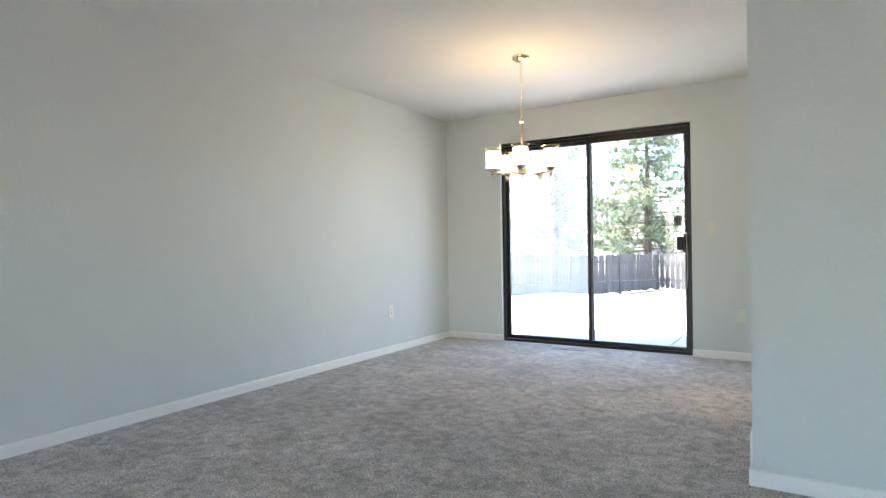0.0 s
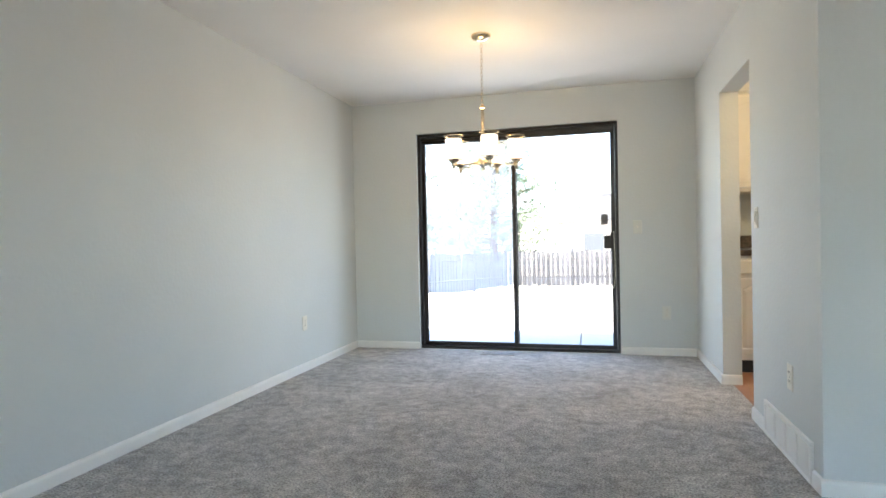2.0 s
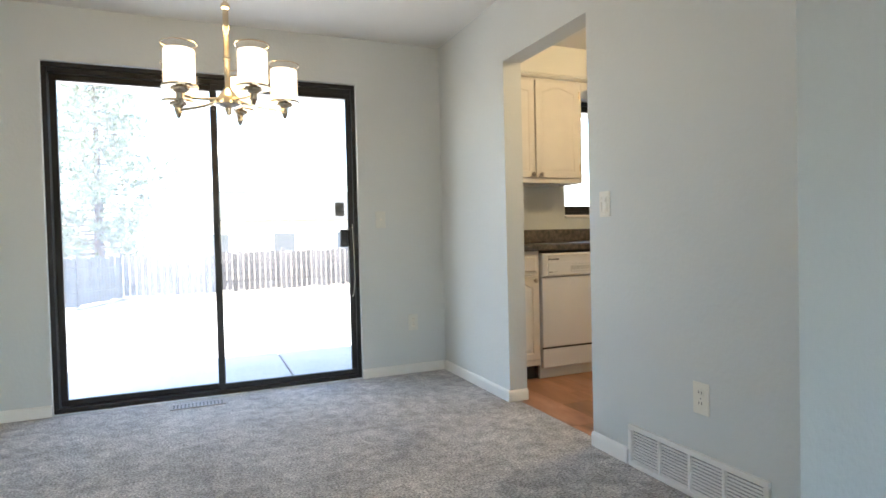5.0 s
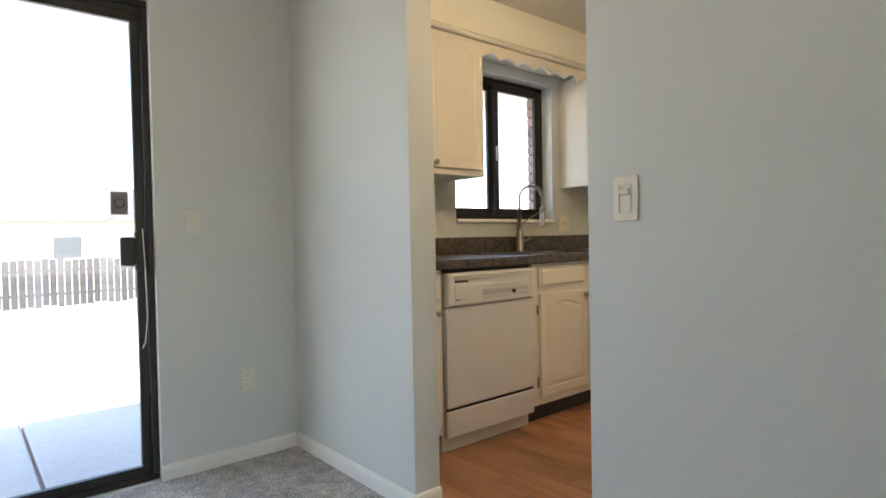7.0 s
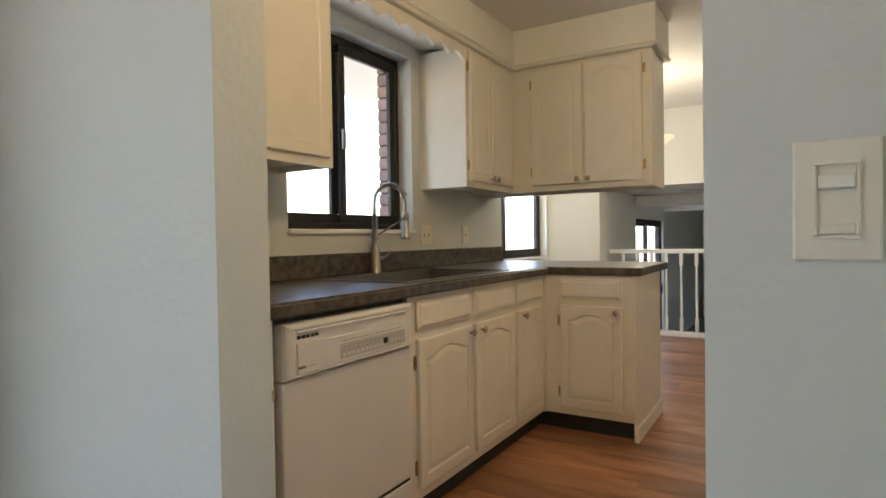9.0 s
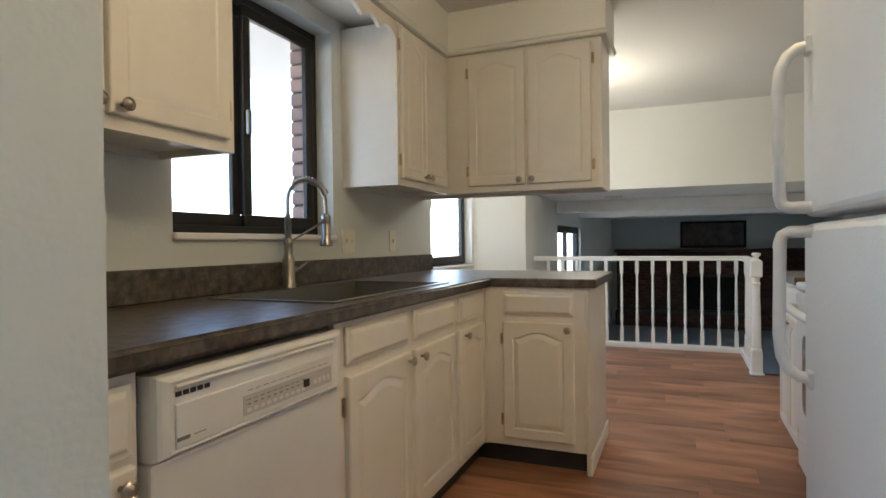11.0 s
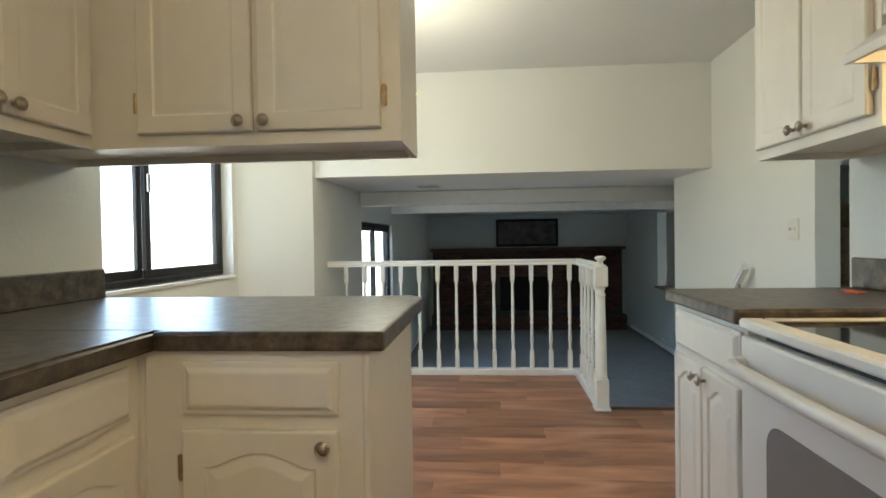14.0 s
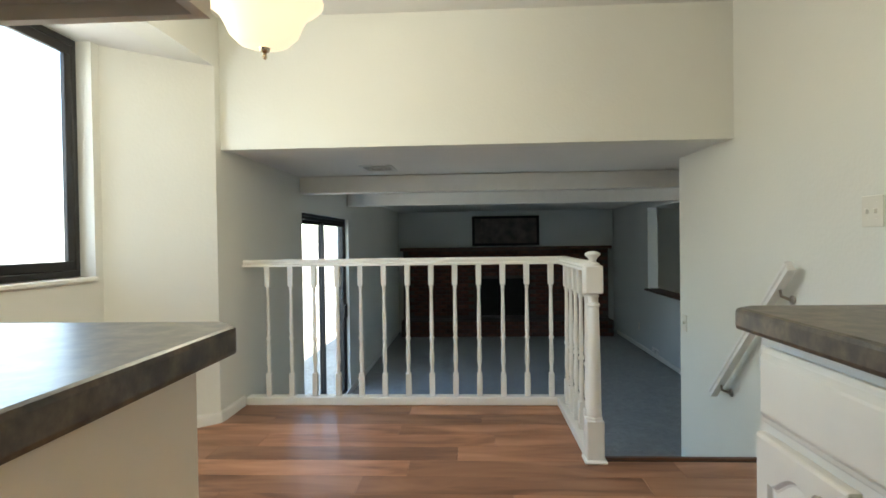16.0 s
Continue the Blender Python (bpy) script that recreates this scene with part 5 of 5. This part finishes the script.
def pine(x, y, h, r, seed, label):
    """A pine: bare lower trunk, tiers of uneven limbs that turn up at the tip, each with many sprays of needles."""
    rnd = random.Random(seed)
    z = ground_height(x, y)
    t = thing("pine_tree", label, "tree", x, y, z)
    part("trunk", tube([(0, 0, -0.1), (0.05, 0.02, h * 0.4), (0, 0, h * 0.97)], [0.16, 0.11, 0.02], 8), BARK, t)
    lim, verts, faces = bmesh.new(), [], []
    for i in range(120):
        f = (i + 0.5) / 120
        z0 = h * (0.14 + 0.84 * f)
        ln = r * (1.06 - f) ** 0.7 * rnd.uniform(0.55, 1.02)
        a = i * 2.4 + rnd.uniform(-0.5, 0.5)
        base = Vector((0, 0, z0))
        mid = Vector((0.6 * ln * math.cos(a), 0.6 * ln * math.sin(a), z0 - 0.02 * ln))
        tip = Vector((ln * math.cos(a + 0.1), ln * math.sin(a + 0.1), z0 + ln * rnd.uniform(0.02, 0.22)))
        tube([base, mid, tip], [0.026, 0.014, 0.005], 4, lim)
        for k in range(int(8 + 13 * ln)):
            u = rnd.uniform(0.22, 1.04)
            p = base.lerp(mid, u / 0.6) if u < 0.6 else mid.lerp(tip, (u - 0.6) / 0.4)
            p = p + Vector((rnd.gauss(0, 0.15), rnd.gauss(0, 0.15), rnd.gauss(0, 0.07)))
            lean = Vector((math.cos(a), math.sin(a), 0.5))
            for q in range(9):
                d = (lean * 0.6 + Vector([rnd.gauss(0, 1) for _ in range(3)])).normalized()
                w = d.orthogonal().normalized() * 0.016
                n = len(verts)
                verts += [p + w, p - w, p + d * rnd.uniform(0.12, 0.24)]
                faces.append((n, n + 1, n + 2))
    part("limbs", lim, BARK, t)
    me = bpy.data.meshes.new("crown")
    me.from_pydata(verts, [], faces)
    me.materials.append(NEEDLES)
    crown = new("crown", me)
    crown.parent = t
    tagged(crown, "tufts of green needles")
    return t


pine(-4.35, 21.8, 7.6, 3.1, 3, "tall green pine tree beyond the fence")
pine(-8.5, 24, 8.5, 3.0, 5, "tall green pine tree beyond the fence")


FARGLASS = mat("far_window_glass", (0.14, 0.15, 0.16), 0.15)


def far_house(x, y, w, d, h, label, wall):
    t = thing("far_house", label, "house", x, y, -0.6)
    part("wall", box(-w / 2, 0, 0, w / 2, d, h), wall, t)
    part("roof", prism([(-w / 2 - 0.5, h), (w / 2 + 0.5, h), (w / 2 - 1.5, h + 1.5), (-w / 2 + 1.5, h + 1.5)], -0.5, d + 0.5, "y"), SHINGLE, t)
    for i in range(3):
        u = -w / 2 + w * (i + 0.5) / 3
        p = part("window", frame_ring(u - 0.6, u + 0.6, 0.9, 2.0, 0.07, -0.05, -0.001), TRIM, t)
        part("pane", box(u - 0.53, -0.02, 0.97, u + 0.53, -0.01, 1.93), FARGLASS, p)
    return t


far_house(2.5, 34, 10, 7, 2.6, "low brick house beyond the fence", HOUSEBRICK)
far_house(-12, 36, 9, 7, 2.7, "pale house beyond the fence", SIDING)


# ---- pieces of floors and walls ----
fl = thing("floor_kitchen", "reddish brown wood-look plank floor", "floor", 0, 0, 0, kind="structure")
PW = 0.180
meshes = {}


def plank(x0, x1, y0, y1):
    key = (round(x1 - x0, 3), round(y1 - y0, 3))
    if key not in meshes:
        me = bpy.data.meshes.new("plank")
        b = box(0.0004, 0.0004, -0.006, key[0] - 0.0004, key[1] - 0.0004, 0.0, bev=0.0008)
        b.to_mesh(me), b.free()
        me.materials.append(PLANK)
        meshes[key] = me
    o = new("plank", meshes[key])
    o.parent, o.location = fl, (x0, y0, 0)


rows = int((5.86 - 0.062) / PW) + 1
for i in range(rows):
    x0, x1 = 0.062 + i * PW, min(0.062 + (i + 1) * PW, 5.88)
    ya, yb = (3.885, 6.515) if x1 < 3.16 else ((3.42, 6.895) if x1 < 4.98 else (4.42, 6.60))
    if x0 < 4.98 < x1:
        ya = 4.42
    y = ya - random.uniform(0.0, 1.1)
    while y < yb:
        a, b = max(y, ya), min(y + 1.22, yb)
        if b - a > 0.03:
            plank(x0, x1, a, b)
        y += 1.22

vb = thing("brick_veneer", "red brick outside facing round the kitchen window", "brick wall", 0, 0, 0, kind="structure")
part("mortar_bed", slab("y", 6.665, 6.77, -0.5, 3.04, -0.3, 2.6, [(1.05, 2.045, 1.09, 2.12), (-2.5, -0.55, -0.4, 2.1)]), MORTAR, vb)
me_v = bpy.data.meshes.new("brick")
b_ = box(0, 0, 0, 0.20, 0.102, 0.058, bev=0.003)
b_.to_mesh(me_v), b_.free()
me_v.materials.append(VENEER)
for r in range(22):
    z = 0.80 + r * 0.069
    for i in range(3):
        o = new("brick", me_v)
        o.parent, o.location = vb, (2.034 + i * 0.212 + (0.0 if i == 0 else (0.05 if r % 2 else 0)), 6.672, z)
